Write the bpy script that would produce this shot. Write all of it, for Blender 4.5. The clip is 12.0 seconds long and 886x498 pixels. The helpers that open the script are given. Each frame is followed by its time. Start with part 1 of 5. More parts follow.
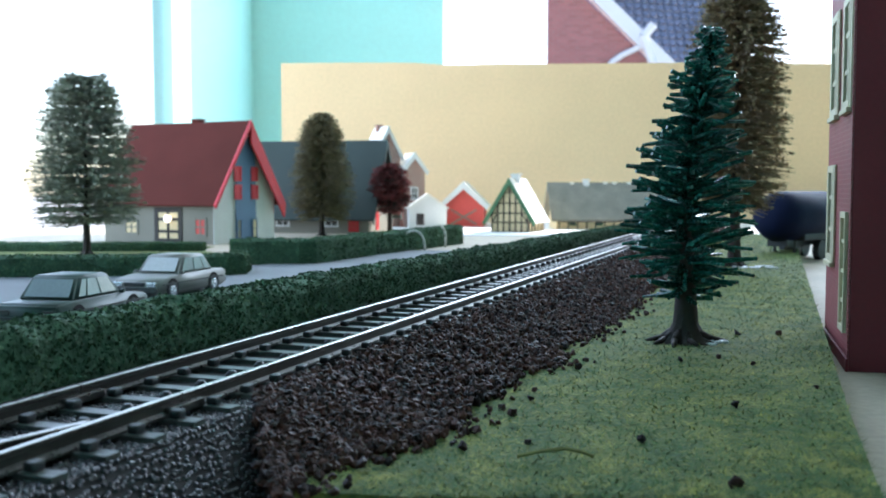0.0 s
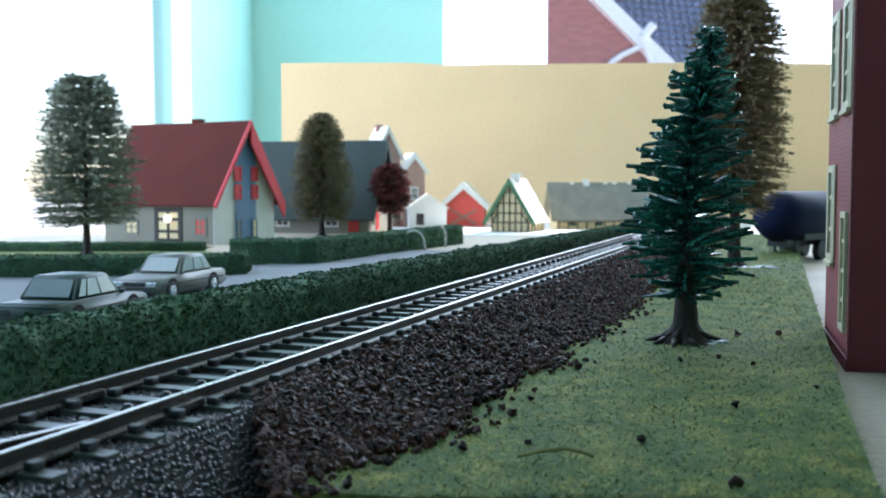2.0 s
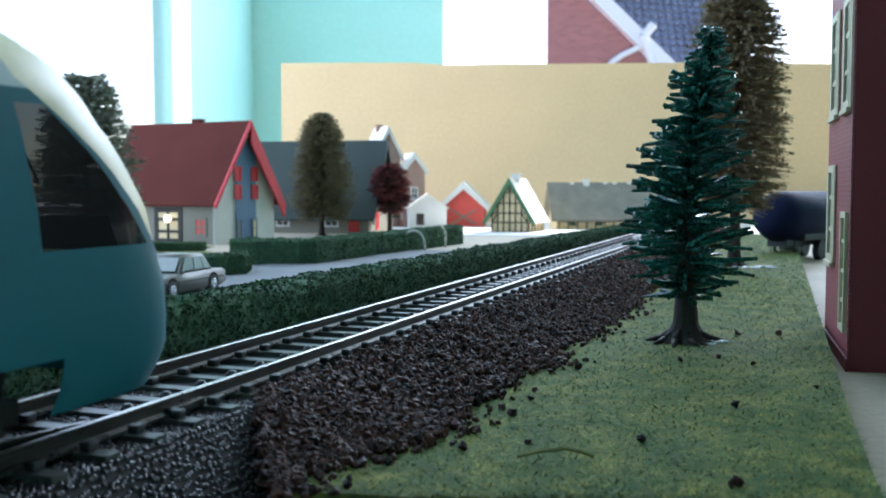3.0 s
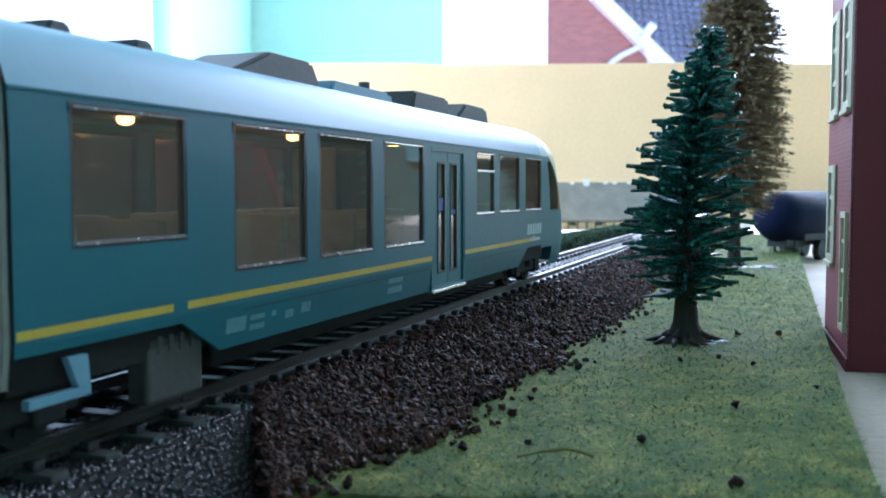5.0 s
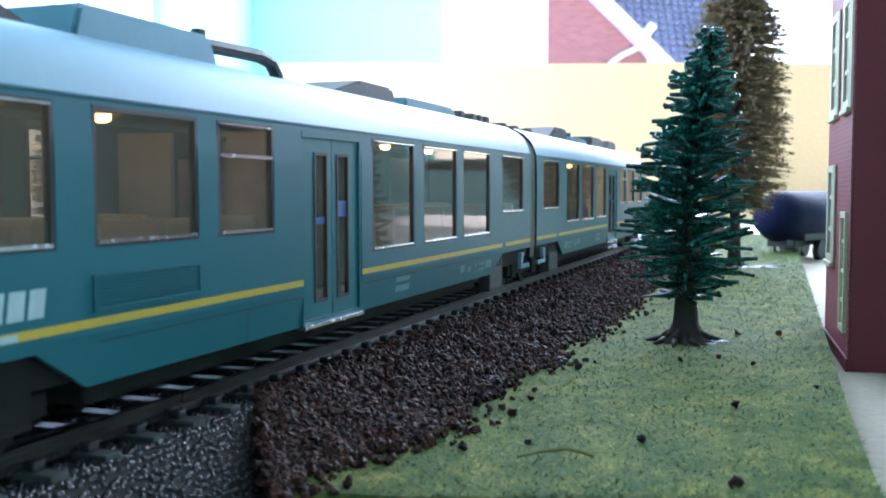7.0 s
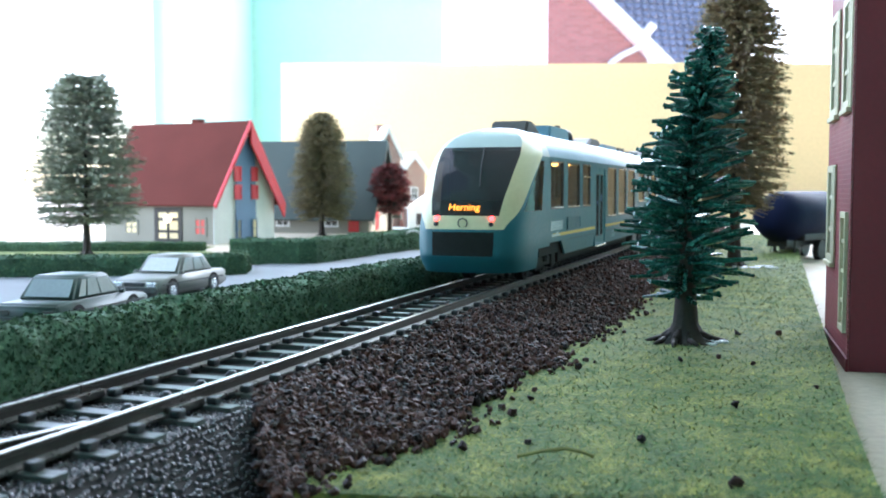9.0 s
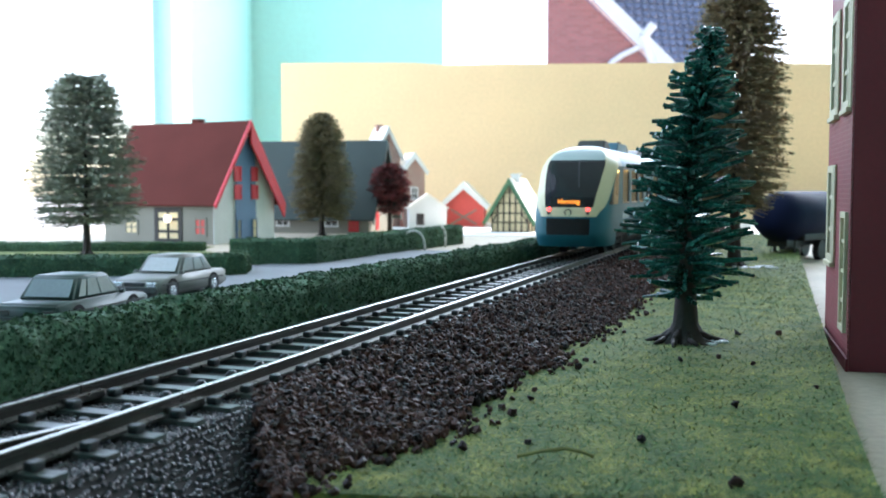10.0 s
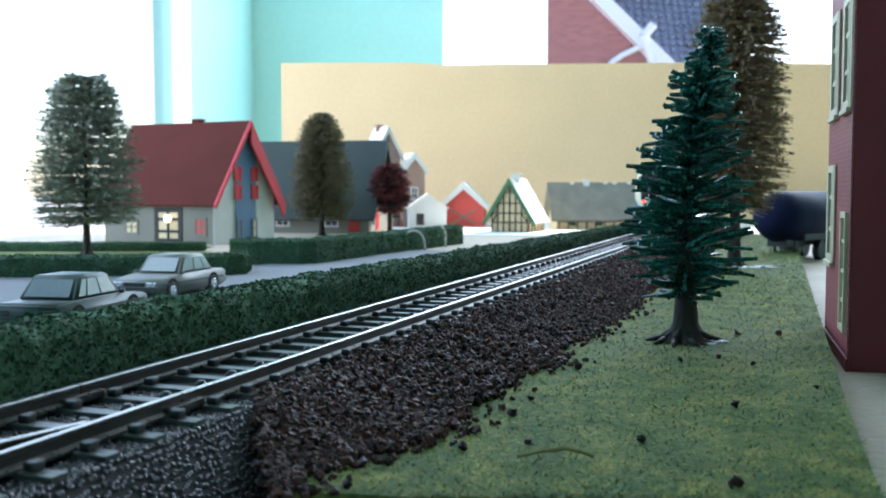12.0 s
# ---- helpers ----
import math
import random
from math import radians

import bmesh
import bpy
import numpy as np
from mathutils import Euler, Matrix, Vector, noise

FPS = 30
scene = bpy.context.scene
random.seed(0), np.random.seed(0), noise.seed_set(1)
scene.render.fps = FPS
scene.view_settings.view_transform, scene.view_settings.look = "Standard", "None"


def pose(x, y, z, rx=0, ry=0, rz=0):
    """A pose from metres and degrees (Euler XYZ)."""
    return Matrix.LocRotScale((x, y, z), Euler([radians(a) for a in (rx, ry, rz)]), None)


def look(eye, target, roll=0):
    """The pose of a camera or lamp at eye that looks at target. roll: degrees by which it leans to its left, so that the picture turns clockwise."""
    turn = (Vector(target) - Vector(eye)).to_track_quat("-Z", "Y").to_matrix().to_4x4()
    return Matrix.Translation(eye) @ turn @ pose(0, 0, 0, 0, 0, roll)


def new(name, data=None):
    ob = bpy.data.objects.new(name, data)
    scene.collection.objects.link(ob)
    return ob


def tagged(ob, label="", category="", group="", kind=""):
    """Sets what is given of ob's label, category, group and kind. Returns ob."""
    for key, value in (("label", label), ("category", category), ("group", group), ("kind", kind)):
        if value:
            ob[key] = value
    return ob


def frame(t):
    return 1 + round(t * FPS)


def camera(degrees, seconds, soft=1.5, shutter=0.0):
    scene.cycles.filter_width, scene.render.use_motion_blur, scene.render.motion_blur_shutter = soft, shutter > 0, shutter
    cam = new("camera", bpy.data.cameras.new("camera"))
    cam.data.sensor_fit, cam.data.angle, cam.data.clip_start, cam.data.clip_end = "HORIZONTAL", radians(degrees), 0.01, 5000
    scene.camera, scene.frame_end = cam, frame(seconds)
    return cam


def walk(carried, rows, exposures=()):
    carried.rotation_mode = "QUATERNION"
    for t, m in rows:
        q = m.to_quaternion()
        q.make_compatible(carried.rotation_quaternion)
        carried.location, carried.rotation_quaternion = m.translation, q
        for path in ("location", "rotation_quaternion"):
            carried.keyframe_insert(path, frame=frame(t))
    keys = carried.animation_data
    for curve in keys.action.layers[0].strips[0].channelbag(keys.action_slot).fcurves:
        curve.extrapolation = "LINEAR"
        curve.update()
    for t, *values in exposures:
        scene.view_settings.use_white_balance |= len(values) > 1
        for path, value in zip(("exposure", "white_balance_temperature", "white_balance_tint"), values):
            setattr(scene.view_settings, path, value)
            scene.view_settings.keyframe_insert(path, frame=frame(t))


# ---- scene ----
cam = camera(48.26, 12.0, soft=1.8, shutter=0.0)
EYE = (0.0, 0.0, 0.03626)
VIEW = pose(*EYE, 90 - 3.45, 0, 0)
walk(cam, [(0, VIEW), (12, VIEW)],
     exposures=[(0, 1.3, 5900, 15), (2.8, 1.26, 5900, 15), (3.3, 1.02, 5800, 19), (4.8, 1.65, 5600, 21), (5.6, 1.95, 5550, 23), (6.5, 2.2, 5650, 24),
                (7.2, 2.25, 5750, 24), (8.2, 2.4, 6100, 23), (8.8, 2.3, 6150, 21), (9.5, 1.85, 6200, 19), (10.5, 1.46, 6100, 17), (11.5, 1.3, 5900, 15), (12, 1.3, 5900, 15)])
cam.data.dof.use_dof = True
cam.data.dof.focus_distance = 0.21
cam.data.dof.aperture_fstop = 60.0

# the straight track: foot of the perpendicular from the camera, its direction, and the right hand of it
FOOT = Vector((-0.08063, 0.0286, 0))
ALONG = Vector((0.33434, 0.94245, 0))
RIGHT = Vector((0.94245, -0.33434, 0))
TRACK_TURN = math.degrees(math.atan2(ALONG.y, ALONG.x))
RAIL_TOP = 0.009
BASE_Z = -0.005


def on_track(s, perp, z=0.0):
    """A place s metres along the track, perp metres to its right."""
    return FOOT + ALONG * s + RIGHT * perp + Vector((0, 0, z))


# ---- light ----
SUN_EL, SUN_AZ = radians(38), radians(38)
world = bpy.data.worlds.new("daylight")
scene.world = world
world.use_nodes = True
_sky = world.node_tree.nodes.new("ShaderNodeTexSky")
_sky.sky_type, _sky.sun_disc, _sky.sun_elevation, _sky.sun_rotation = "NISHITA", False, SUN_EL, SUN_AZ
_bg = world.node_tree.nodes["Background"]
_bg.inputs[1].default_value = 0.15
world.node_tree.links.new(_sky.outputs[0], _bg.inputs[0])

_sun = bpy.data.lights.new("sun", "SUN")
_sun.energy, _sun.angle, _sun.color = 5.0, radians(0.5), (1.0, 0.95, 0.86)
_towards = Vector((math.sin(SUN_AZ) * math.cos(SUN_EL), math.cos(SUN_AZ) * math.cos(SUN_EL), math.sin(SUN_EL)))
new("sun", _sun).matrix_world = look(_towards * 20, (0, 0, 0))


def window_light(name, place, target, wide, high, watts, colour):
    data = bpy.data.lights.new(name, "AREA")
    data.shape, data.size, data.size_y, data.energy, data.color = "RECTANGLE", wide, high, watts, colour
    new(name, data).matrix_world = look(place, target)


window_light("window_light_side", (-0.44, 0.95, 0.56), (0, 0.95, 0.56), 1.15, 1.2, 4.6, (0.74, 0.90, 1.0))
window_light("window_light_back", (0.85, 2.22, 0.88), (0.85, 0, 0.5), 1.6, 0.62, 17.0, (0.74, 0.90, 1.0))


# ---- materials ----
def material(name, colour, rough=0.6, metal=0.0, vary=0.25, grain=800.0, patch=60.0, bump=0.0, spec=0.5, coat=0.0,
             other=None, per_piece=0.0, glow=None, spread=0.35):
    """A surface of one paint or stuff: two scales of uneven colour, uneven gloss, and fine relief."""
    m = bpy.data.materials.new(name)
    m.use_nodes = True
    t = m.node_tree
    b = t.nodes["Principled BSDF"]
    co = t.nodes.new("ShaderNodeTexCoord")
    fine, broad = t.nodes.new("ShaderNodeTexNoise"), t.nodes.new("ShaderNodeTexNoise")
    fine.inputs["Scale"].default_value, broad.inputs["Scale"].default_value = grain, patch
    fine.inputs["Detail"].default_value, broad.inputs["Detail"].default_value = 3, 3
    for n in (fine, broad):
        t.links.new(co.outputs["Object"], n.inputs["Vector"])
    both = t.nodes.new("ShaderNodeMath")
    both.operation = "ADD"
    t.links.new(fine.outputs[0], both.inputs[0])
    t.links.new(broad.outputs[0], both.inputs[1])
    last = both
    if per_piece:
        isle, half = t.nodes.new("ShaderNodeNewGeometry"), t.nodes.new("ShaderNodeMath")
        info, sum2, sum3 = t.nodes.new("ShaderNodeObjectInfo"), t.nodes.new("ShaderNodeMath"), t.nodes.new("ShaderNodeMath")
        t.links.new(isle.outputs["Random Per Island"], sum2.inputs[0])
        t.links.new(info.outputs["Random"], sum2.inputs[1])
        half.operation, half.inputs[1].default_value, half.inputs[2].default_value = "MULTIPLY_ADD", per_piece, -per_piece
        t.links.new(sum2.outputs[0], half.inputs[0])
        t.links.new(both.outputs[0], sum3.inputs[0])
        t.links.new(half.outputs[0], sum3.inputs[1])
        last = sum3
    span = t.nodes.new("ShaderNodeMapRange")
    span.inputs["From Min"].default_value, span.inputs["From Max"].default_value = 1 - spread, 1 + spread
    t.links.new(last.outputs[0], span.inputs["Value"])
    mix = t.nodes.new("ShaderNodeMix")
    mix.data_type = "RGBA"
    lo = other if other else tuple(c * (1 - vary) for c in colour)
    hi = colour if other else tuple(min(1, c * (1 + vary)) for c in colour)
    mix.inputs[6].default_value, mix.inputs[7].default_value = (*lo, 1), (*hi, 1)
    t.links.new(span.outputs[0], mix.inputs[0])
    t.links.new(mix.outputs[2], b.inputs["Base Color"])
    gl = t.nodes.new("ShaderNodeMapRange")
    gl.inputs["To Min"].default_value, gl.inputs["To Max"].default_value = max(0.03, rough - 0.1), min(1, rough + 0.1)
    t.links.new(fine.outputs[0], gl.inputs["Value"])
    t.links.new(gl.outputs[0], b.inputs["Roughness"])
    b.inputs["Metallic"].default_value = metal
    b.inputs["Specular IOR Level"].default_value = spec
    b.inputs["Coat Weight"].default_value = coat
    if glow:
        b.inputs["Emission Color"].default_value, b.inputs["Emission Strength"].default_value = (*glow[:3], 1), glow[3]
    if bump:
        bn = t.nodes.new("ShaderNodeBump")
        bn.inputs["Distance"].default_value, bn.inputs["Strength"].default_value = bump, 0.8
        t.links.new(fine.outputs[0], bn.inputs["Height"])
        t.links.new(bn.outputs[0], b.inputs["Normal"])
    return m


def glass(name, tint, shine=1.0, film_share=0.0, film=(0.33, 0.29, 0.24)):
    """A thin pane: clear with a tint and a share of even film colour, and a mirror that grows with the slant."""
    m = bpy.data.materials.new(name)
    m.use_nodes = True
    t = m.node_tree
    t.nodes.remove(t.nodes["Principled BSDF"])
    clear, mirror = t.nodes.new("ShaderNodeBsdfTransparent"), t.nodes.new("ShaderNodeBsdfGlossy")
    edge, bend, fres, mix = t.nodes.new("ShaderNodeLayerWeight"), t.nodes.new("ShaderNodeMath"), t.nodes.new("ShaderNodeMath"), t.nodes.new("ShaderNodeMixShader")
    edge.inputs[0].default_value = 0.5
    bend.operation, bend.inputs[1].default_value = "POWER", 4.0
    fres.operation, fres.inputs[1].default_value, fres.inputs[2].default_value = "MULTIPLY_ADD", 0.85, 0.055
    t.links.new(edge.outputs["Facing"], bend.inputs[0])
    t.links.new(bend.outputs[0], fres.inputs[0])
    clear.inputs[0].default_value = (*tint, 1)
    mirror.inputs["Roughness"].default_value = 0.03
    mirror.inputs["Color"].default_value = (shine, shine, shine, 1)
    t.links.new(fres.outputs[0], mix.inputs[0])
    body, haze = t.nodes.new("ShaderNodeMixShader"), t.nodes.new("ShaderNodeBsdfDiffuse")
    body.inputs[0].default_value, haze.inputs[0].default_value = film_share, (*film, 1)
    t.links.new(clear.outputs[0], body.inputs[1])
    t.links.new(haze.outputs[0], body.inputs[2])
    t.links.new(body.outputs[0], mix.inputs[1])
    t.links.new(mirror.outputs[0], mix.inputs[2])
    t.links.new(mix.outputs[0], t.nodes["Material Output"].inputs[0])
    return m


def bricked(name, brick, mortar, wide, high, rough=0.7, depth=0.0002, turn=False):
    """Brickwork whose joints are sunk: for walls too far or too fine to lay brick by brick."""
    m = material(name, brick, rough, vary=0.2, grain=3.0 / high, patch=0.4 / high)
    t = m.node_tree
    b = t.nodes["Principled BSDF"]
    co, tex = t.nodes.new("ShaderNodeTexCoord"), t.nodes.new("ShaderNodeTexBrick")
    tex.inputs["Scale"].default_value = 1.0
    tex.inputs["Brick Width"].default_value, tex.inputs["Row Height"].default_value = wide, high
    tex.inputs["Mortar Size"].default_value, tex.inputs["Mortar"].default_value = high * 0.09, (*mortar, 1)
    tex.inputs["Color1"].default_value, tex.inputs["Color2"].default_value = (*brick, 1), (*(c * 0.8 for c in brick), 1)
    mp = t.nodes.new("ShaderNodeMapping")
    mp.inputs["Rotation"].default_value = (radians(90), 0, radians(90) if turn else 0)
    if turn:
        mp.vector_type = "TEXTURE"
        mp.inputs["Rotation"].default_value = (radians(90), 0, radians(90))
    t.links.new(co.outputs["Object"], mp.inputs[0])
    t.links.new(mp.outputs[0], tex.inputs[0])
    t.links.new(tex.outputs[0], b.inputs["Base Color"])
    bn = t.nodes.new("ShaderNodeBump")
    bn.inputs["Distance"].default_value, bn.invert = depth, True
    t.links.new(tex.outputs[1], bn.inputs["Height"])
    t.links.new(bn.outputs[0], b.inputs["Normal"])
    return m


WALL_PAINT = material("turquoise_wall_paint", (0.48, 0.80, 0.77), 0.8, vary=0.05, grain=90, patch=3, bump=0.0006)
CEILING_PAINT = material("white_ceiling_paint", (0.8, 0.8, 0.78), 0.9, vary=0.04, grain=90, patch=3)
FLOOR_WOOD = material("floor_wood", (0.34, 0.22, 0.13), 0.5, vary=0.2, grain=40, patch=3)
BOARD_CARD = material("beige_hardboard", (0.84, 0.60, 0.33), 0.75, vary=0.07, grain=260, patch=9, bump=0.0003)
PLY = material("bare_plywood", (0.42, 0.35, 0.26), 0.75, vary=0.18, grain=500, patch=25, bump=0.0001)
PLY_EDGE = material("plywood_edge", (0.30, 0.19, 0.10), 0.75, vary=0.25, grain=900, patch=60, bump=0.0002)
GRASS_MAT = material("grass_mat", (0.19, 0.20, 0.04), 0.95, grain=700, patch=110, bump=0.0008, other=(0.055, 0.095, 0.025), spread=0.25)
GRASS_FIBRE = material("grass_fibre", (0.40, 0.36, 0.075), 0.8, grain=420, patch=110, per_piece=0.6, other=(0.06, 0.125, 0.03), spread=0.25)
STONE = material("brown_ballast", (0.070, 0.025, 0.015), 0.6, spec=0.2, grain=1800, patch=300, bump=0.0003, per_piece=0.8, other=(0.012, 0.006, 0.005))
BED = material("moulded_grey_bed", (0.009, 0.012, 0.015), 0.26, spec=0.4, grain=1500, patch=100, bump=0.0001, vary=0.3)
RAIL = material("nickel_rail", (0.24, 0.235, 0.22), 0.30, metal=1.0, grain=1500, patch=80, vary=0.2)
# darker colour for the web and the sides of the rail head
RAIL_SIDE = material("dark_rail_web", (0.055, 0.048, 0.042), 0.45, metal=0.6, grain=1500, patch=100, vary=0.25)
SLEEPER = material("dark_plastic_sleeper", (0.075, 0.080, 0.074), 0.40, spec=0.4, grain=1500, patch=90, vary=0.3, bump=0.0001)
HEDGE_CORE = material("hedge_foam", (0.055, 0.115, 0.062), 0.95, grain=900, patch=100, bump=0.0008, vary=0.4)
HEDGE_LEAF = material("hedge_flock", (0.125, 0.215, 0.10), 0.85, grain=600, patch=90, per_piece=0.6, other=(0.03, 0.075, 0.036))
FIR_GREEN = material("dark_green_plastic", (0.024, 0.190, 0.138), 0.26, grain=900, patch=90, per_piece=0.5, other=(0.006, 0.055, 0.045))
TRUNK = material("brown_plastic_trunk", (0.032, 0.023, 0.018), 0.65, spec=0.25, grain=700, patch=100, vary=0.35, bump=0.0003)
BROWN_LEAF = material("brown_brush", (0.44, 0.33, 0.17), 0.8, grain=600, patch=60, per_piece=0.5, other=(0.17, 0.125, 0.07))
OLIVE_LEAF = material("olive_brush", (0.38, 0.30, 0.14), 0.8, grain=600, patch=60, per_piece=0.5, other=(0.12, 0.10, 0.05))
GREY_LEAF = material("grey_green_brush", (0.36, 0.37, 0.28), 0.8, grain=600, patch=60, per_piece=0.5, other=(0.09, 0.10, 0.07))
RED_LEAF = material("red_blossom", (0.29, 0.045, 0.045), 0.8, grain=600, patch=60, per_piece=0.6, other=(0.03, 0.025, 0.02))
TEAL = material("teal_train_paint", (0.011, 0.118, 0.148), 0.45, grain=900, patch=30, vary=0.06, spec=0.3)
TEAL_DOOR = material("teal_door_paint", (0.011, 0.132, 0.155), 0.45, spec=0.3, grain=900, patch=30, vary=0.06)
ROOF_PAINT = material("pale_blue_roof_paint", (0.15, 0.30, 0.38), 0.5, spec=0.35, grain=900, patch=30, vary=0.06)
BROW = material("grey_cream_brow_paint", (0.30, 0.38, 0.36), 0.45, grain=900, patch=40, vary=0.05)
CREAM = material("cream_front_paint", (0.62, 0.56, 0.33), 0.4, grain=900, patch=40, vary=0.05)
DARK = material("black_plastic", (0.02, 0.022, 0.024), 0.5, grain=900, patch=60, vary=0.3)
# near-black matt colour, for underframes, wheels and the track bed
UNDER = material("matt_dark_underframe", (0.016, 0.016, 0.015), 0.75, spec=0.2, grain=900, patch=60, vary=0.3)
DARK_GREY = material("dark_grey_plastic", (0.055, 0.055, 0.05), 0.6, grain=900, patch=60, vary=0.3, bump=0.0001)
BELLOWS = material("grey_bellows", (0.27, 0.27, 0.24), 0.9, spec=0.1, grain=900, patch=60, vary=0.15)
YELLOW = material("yellow_line", (0.50, 0.35, 0.03), 0.5, grain=900, patch=60, vary=0.1)
PRINT = material("pale_print", (0.36, 0.48, 0.50), 0.5, grain=900, patch=90, vary=0.15)
PRINT_FAINT = material("faint_print", (0.10, 0.24, 0.26), 0.5, grain=900, patch=90, vary=0.3)
SILVER = material("bright_trim", (0.7, 0.72, 0.74), 0.25, metal=0.9, grain=900, patch=60, vary=0.1)
SEAT = material("beige_train_inside", (0.52, 0.46, 0.36), 0.7, grain=500, patch=60, vary=0.15)
INSIDE = material("train_lining", (0.42, 0.40, 0.36), 0.7, grain=500, patch=60, vary=0.15)
# beige film colour stands in for the lit interior behind the side panes
TRAIN_GLASS = glass("tinted_train_pane", (0.42, 0.38, 0.32), 0.4, 0.28)
CAB_GLASS = glass("cab_side_pane", (0.50, 0.52, 0.52), 0.7, 0.12, (0.10, 0.11, 0.12))
SCREEN_GLASS = glass("dark_windscreen", (0.16, 0.17, 0.17), 0.25, 0.3, (0.07, 0.075, 0.08))
CLEAR_GLASS = glass("clear_pane", (0.85, 0.87, 0.86))
LAMP_GLOW = material("warm_train_lamp", (0.9, 0.8, 0.5), 0.5, glow=(1.0, 0.62, 0.18, 5.0))
RED_GLOW = material("red_tail_lamp", (0.6, 0.02, 0.02), 0.3, glow=(1.0, 0.03, 0.03, 3.5))
SIGN_GLOW = material("orange_sign", (0.6, 0.3, 0.05), 0.5, glow=(1.0, 0.30, 0.02, 0.8))
DOOR_BLUE = material("blue_sticker", (0.02, 0.10, 0.28), 0.5, vary=0.1)


# ---- making meshes ----
def quad(bm, *pts):
    return bm.faces.new([bm.verts.new(p) for p in pts])


def box(bm, x0, x1, y0, y1, z0, z1, bevel=0.0, turn=None):
    vs = [bm.verts.new((x, y, z)) for z in (z0, z1) for y in (y0, y1) for x in (x0, x1)]
    fs = [bm.faces.new([vs[i] for i in f]) for f in
          ((0, 2, 3, 1), (4, 5, 7, 6), (0, 1, 5, 4), (2, 6, 7, 3), (0, 4, 6, 2), (1, 3, 7, 5))]
    if bevel:
        es = {e for f in fs for e in f.edges}
        made = bmesh.ops.bevel(bm, geom=list(es), offset=bevel, segments=2, affect="EDGES", profile=0.6)
        vs = list({v for f in made["faces"] for v in f.verts} | {v for v in vs if v.is_valid})
    if turn is not None:
        bmesh.ops.transform(bm, matrix=turn, verts=vs)
    return bm


def rod(bm, a, b, r0, r1=None, n=6, caps=True):
    a, b = Vector(a), Vector(b)
    r1 = r0 if r1 is None else r1
    way = (b - a).normalized()
    u = way.orthogonal().normalized()
    w = way.cross(u)
    ra, rb = [], []
    for i in range(n):
        c, s = math.cos(2 * math.pi * i / n), math.sin(2 * math.pi * i / n)
        ra.append(bm.verts.new(a + (u * c + w * s) * r0))
        rb.append(bm.verts.new(b + (u * c + w * s) * r1))
    for i in range(n):
        bm.faces.new((ra[i], ra[(i + 1) % n], rb[(i + 1) % n], rb[i]))
    if caps:
        bm.faces.new(ra[::-1])
        bm.faces.new(rb)
    return bm


def tube(bm, pts, r, n=6):
    for a, b in zip(pts, pts[1:]):
        rod(bm, a, b, r, r, n)
    return bm


def slab(bm, poly, z0, z1):
    """An upright prism over a plan."""
    lo, hi = [bm.verts.new((x, y, z0)) for x, y in poly], [bm.verts.new((x, y, z1)) for x, y in poly]
    bm.faces.new(lo[::-1])
    bm.faces.new(hi)
    k = len(poly)
    for i in range(k):
        bm.faces.new((lo[i], lo[(i + 1) % k], hi[(i + 1) % k], hi[i]))
    return bm


def prism_y(bm, poly, y0, y1):
    """A prism over an (x, z) outline, from y0 to y1."""
    lo, hi = [bm.verts.new((x, y0, z)) for x, z in poly], [bm.verts.new((x, y1, z)) for x, z in poly]
    bm.faces.new(lo)
    bm.faces.new(hi[::-1])
    k = len(poly)
    for i in range(k):
        bm.faces.new((lo[(i + 1) % k], lo[i], hi[i], hi[(i + 1) % k]))
    return bm


def mesh_from(name, bm, mat, smooth=False):
    bmesh.ops.recalc_face_normals(bm, faces=bm.faces)
    me = bpy.data.meshes.new(name)
    bm.to_mesh(me)
    bm.free()
    me.materials.append(mat)
    if smooth:
        for p in me.polygons:
            p.use_smooth = True
    return me


def soup(name, verts, faces, mat, smooth=False):
    me = bpy.data.meshes.new(name)
    me.from_pydata(verts, [], faces)
    me.materials.append(mat)
    if smooth:
        me.polygons.foreach_set("use_smooth", [True] * len(me.polygons))
    me.update()
    return me


def part(name, bm, mat, parent, label="", smooth=False, at=None):
    ob = new(name, bm if isinstance(bm, bpy.types.Mesh) else mesh_from(name, bm, mat, smooth))
    ob.parent = parent
    if at is not None:
        ob.matrix_basis = at
    return tagged(ob, label)


def thing(name, m, label, category, group=""):
    ob = new(name)
    ob.empty_display_size = 0.01
    ob.matrix_basis = m
    return tagged(ob, label, category, group)


def structure(name, bm, mat, label="", smooth=False):
    ob = new(name, bm if isinstance(bm, bpy.types.Mesh) else mesh_from(name, bm, mat, smooth))
    return tagged(ob, label, kind="structure")


def B():
    return bmesh.new()


# ---- the room ----
def wall_with_hole(name, axis, at, thick, a0, a1, z0, z1, holes):
    """A wall in the plane axis = at, from a0 to a1, with rectangular holes (a, b, low, high) right through it."""
    bm = B()
    aa = sorted({a0, a1, *(h[0] for h in holes), *(h[1] for h in holes)})
    zz = sorted({z0, z1, *(h[2] for h in holes), *(h[3] for h in holes)})
    for i in range(len(aa) - 1):
        for j in range(len(zz) - 1):
            ma, mz = (aa[i] + aa[i + 1]) / 2, (zz[j] + zz[j + 1]) / 2
            if any(h[0] < ma < h[1] and h[2] < mz < h[3] for h in holes):
                continue
            if axis == "x":
                box(bm, at, at + thick, aa[i], aa[i + 1], zz[j], zz[j + 1])
            else:
                box(bm, aa[i], aa[i + 1], at, at + thick, zz[j], zz[j + 1])
    bmesh.ops.remove_doubles(bm, verts=bm.verts, dist=1e-5)
    return structure(name, bm, WALL_PAINT, "turquoise painted room wall")


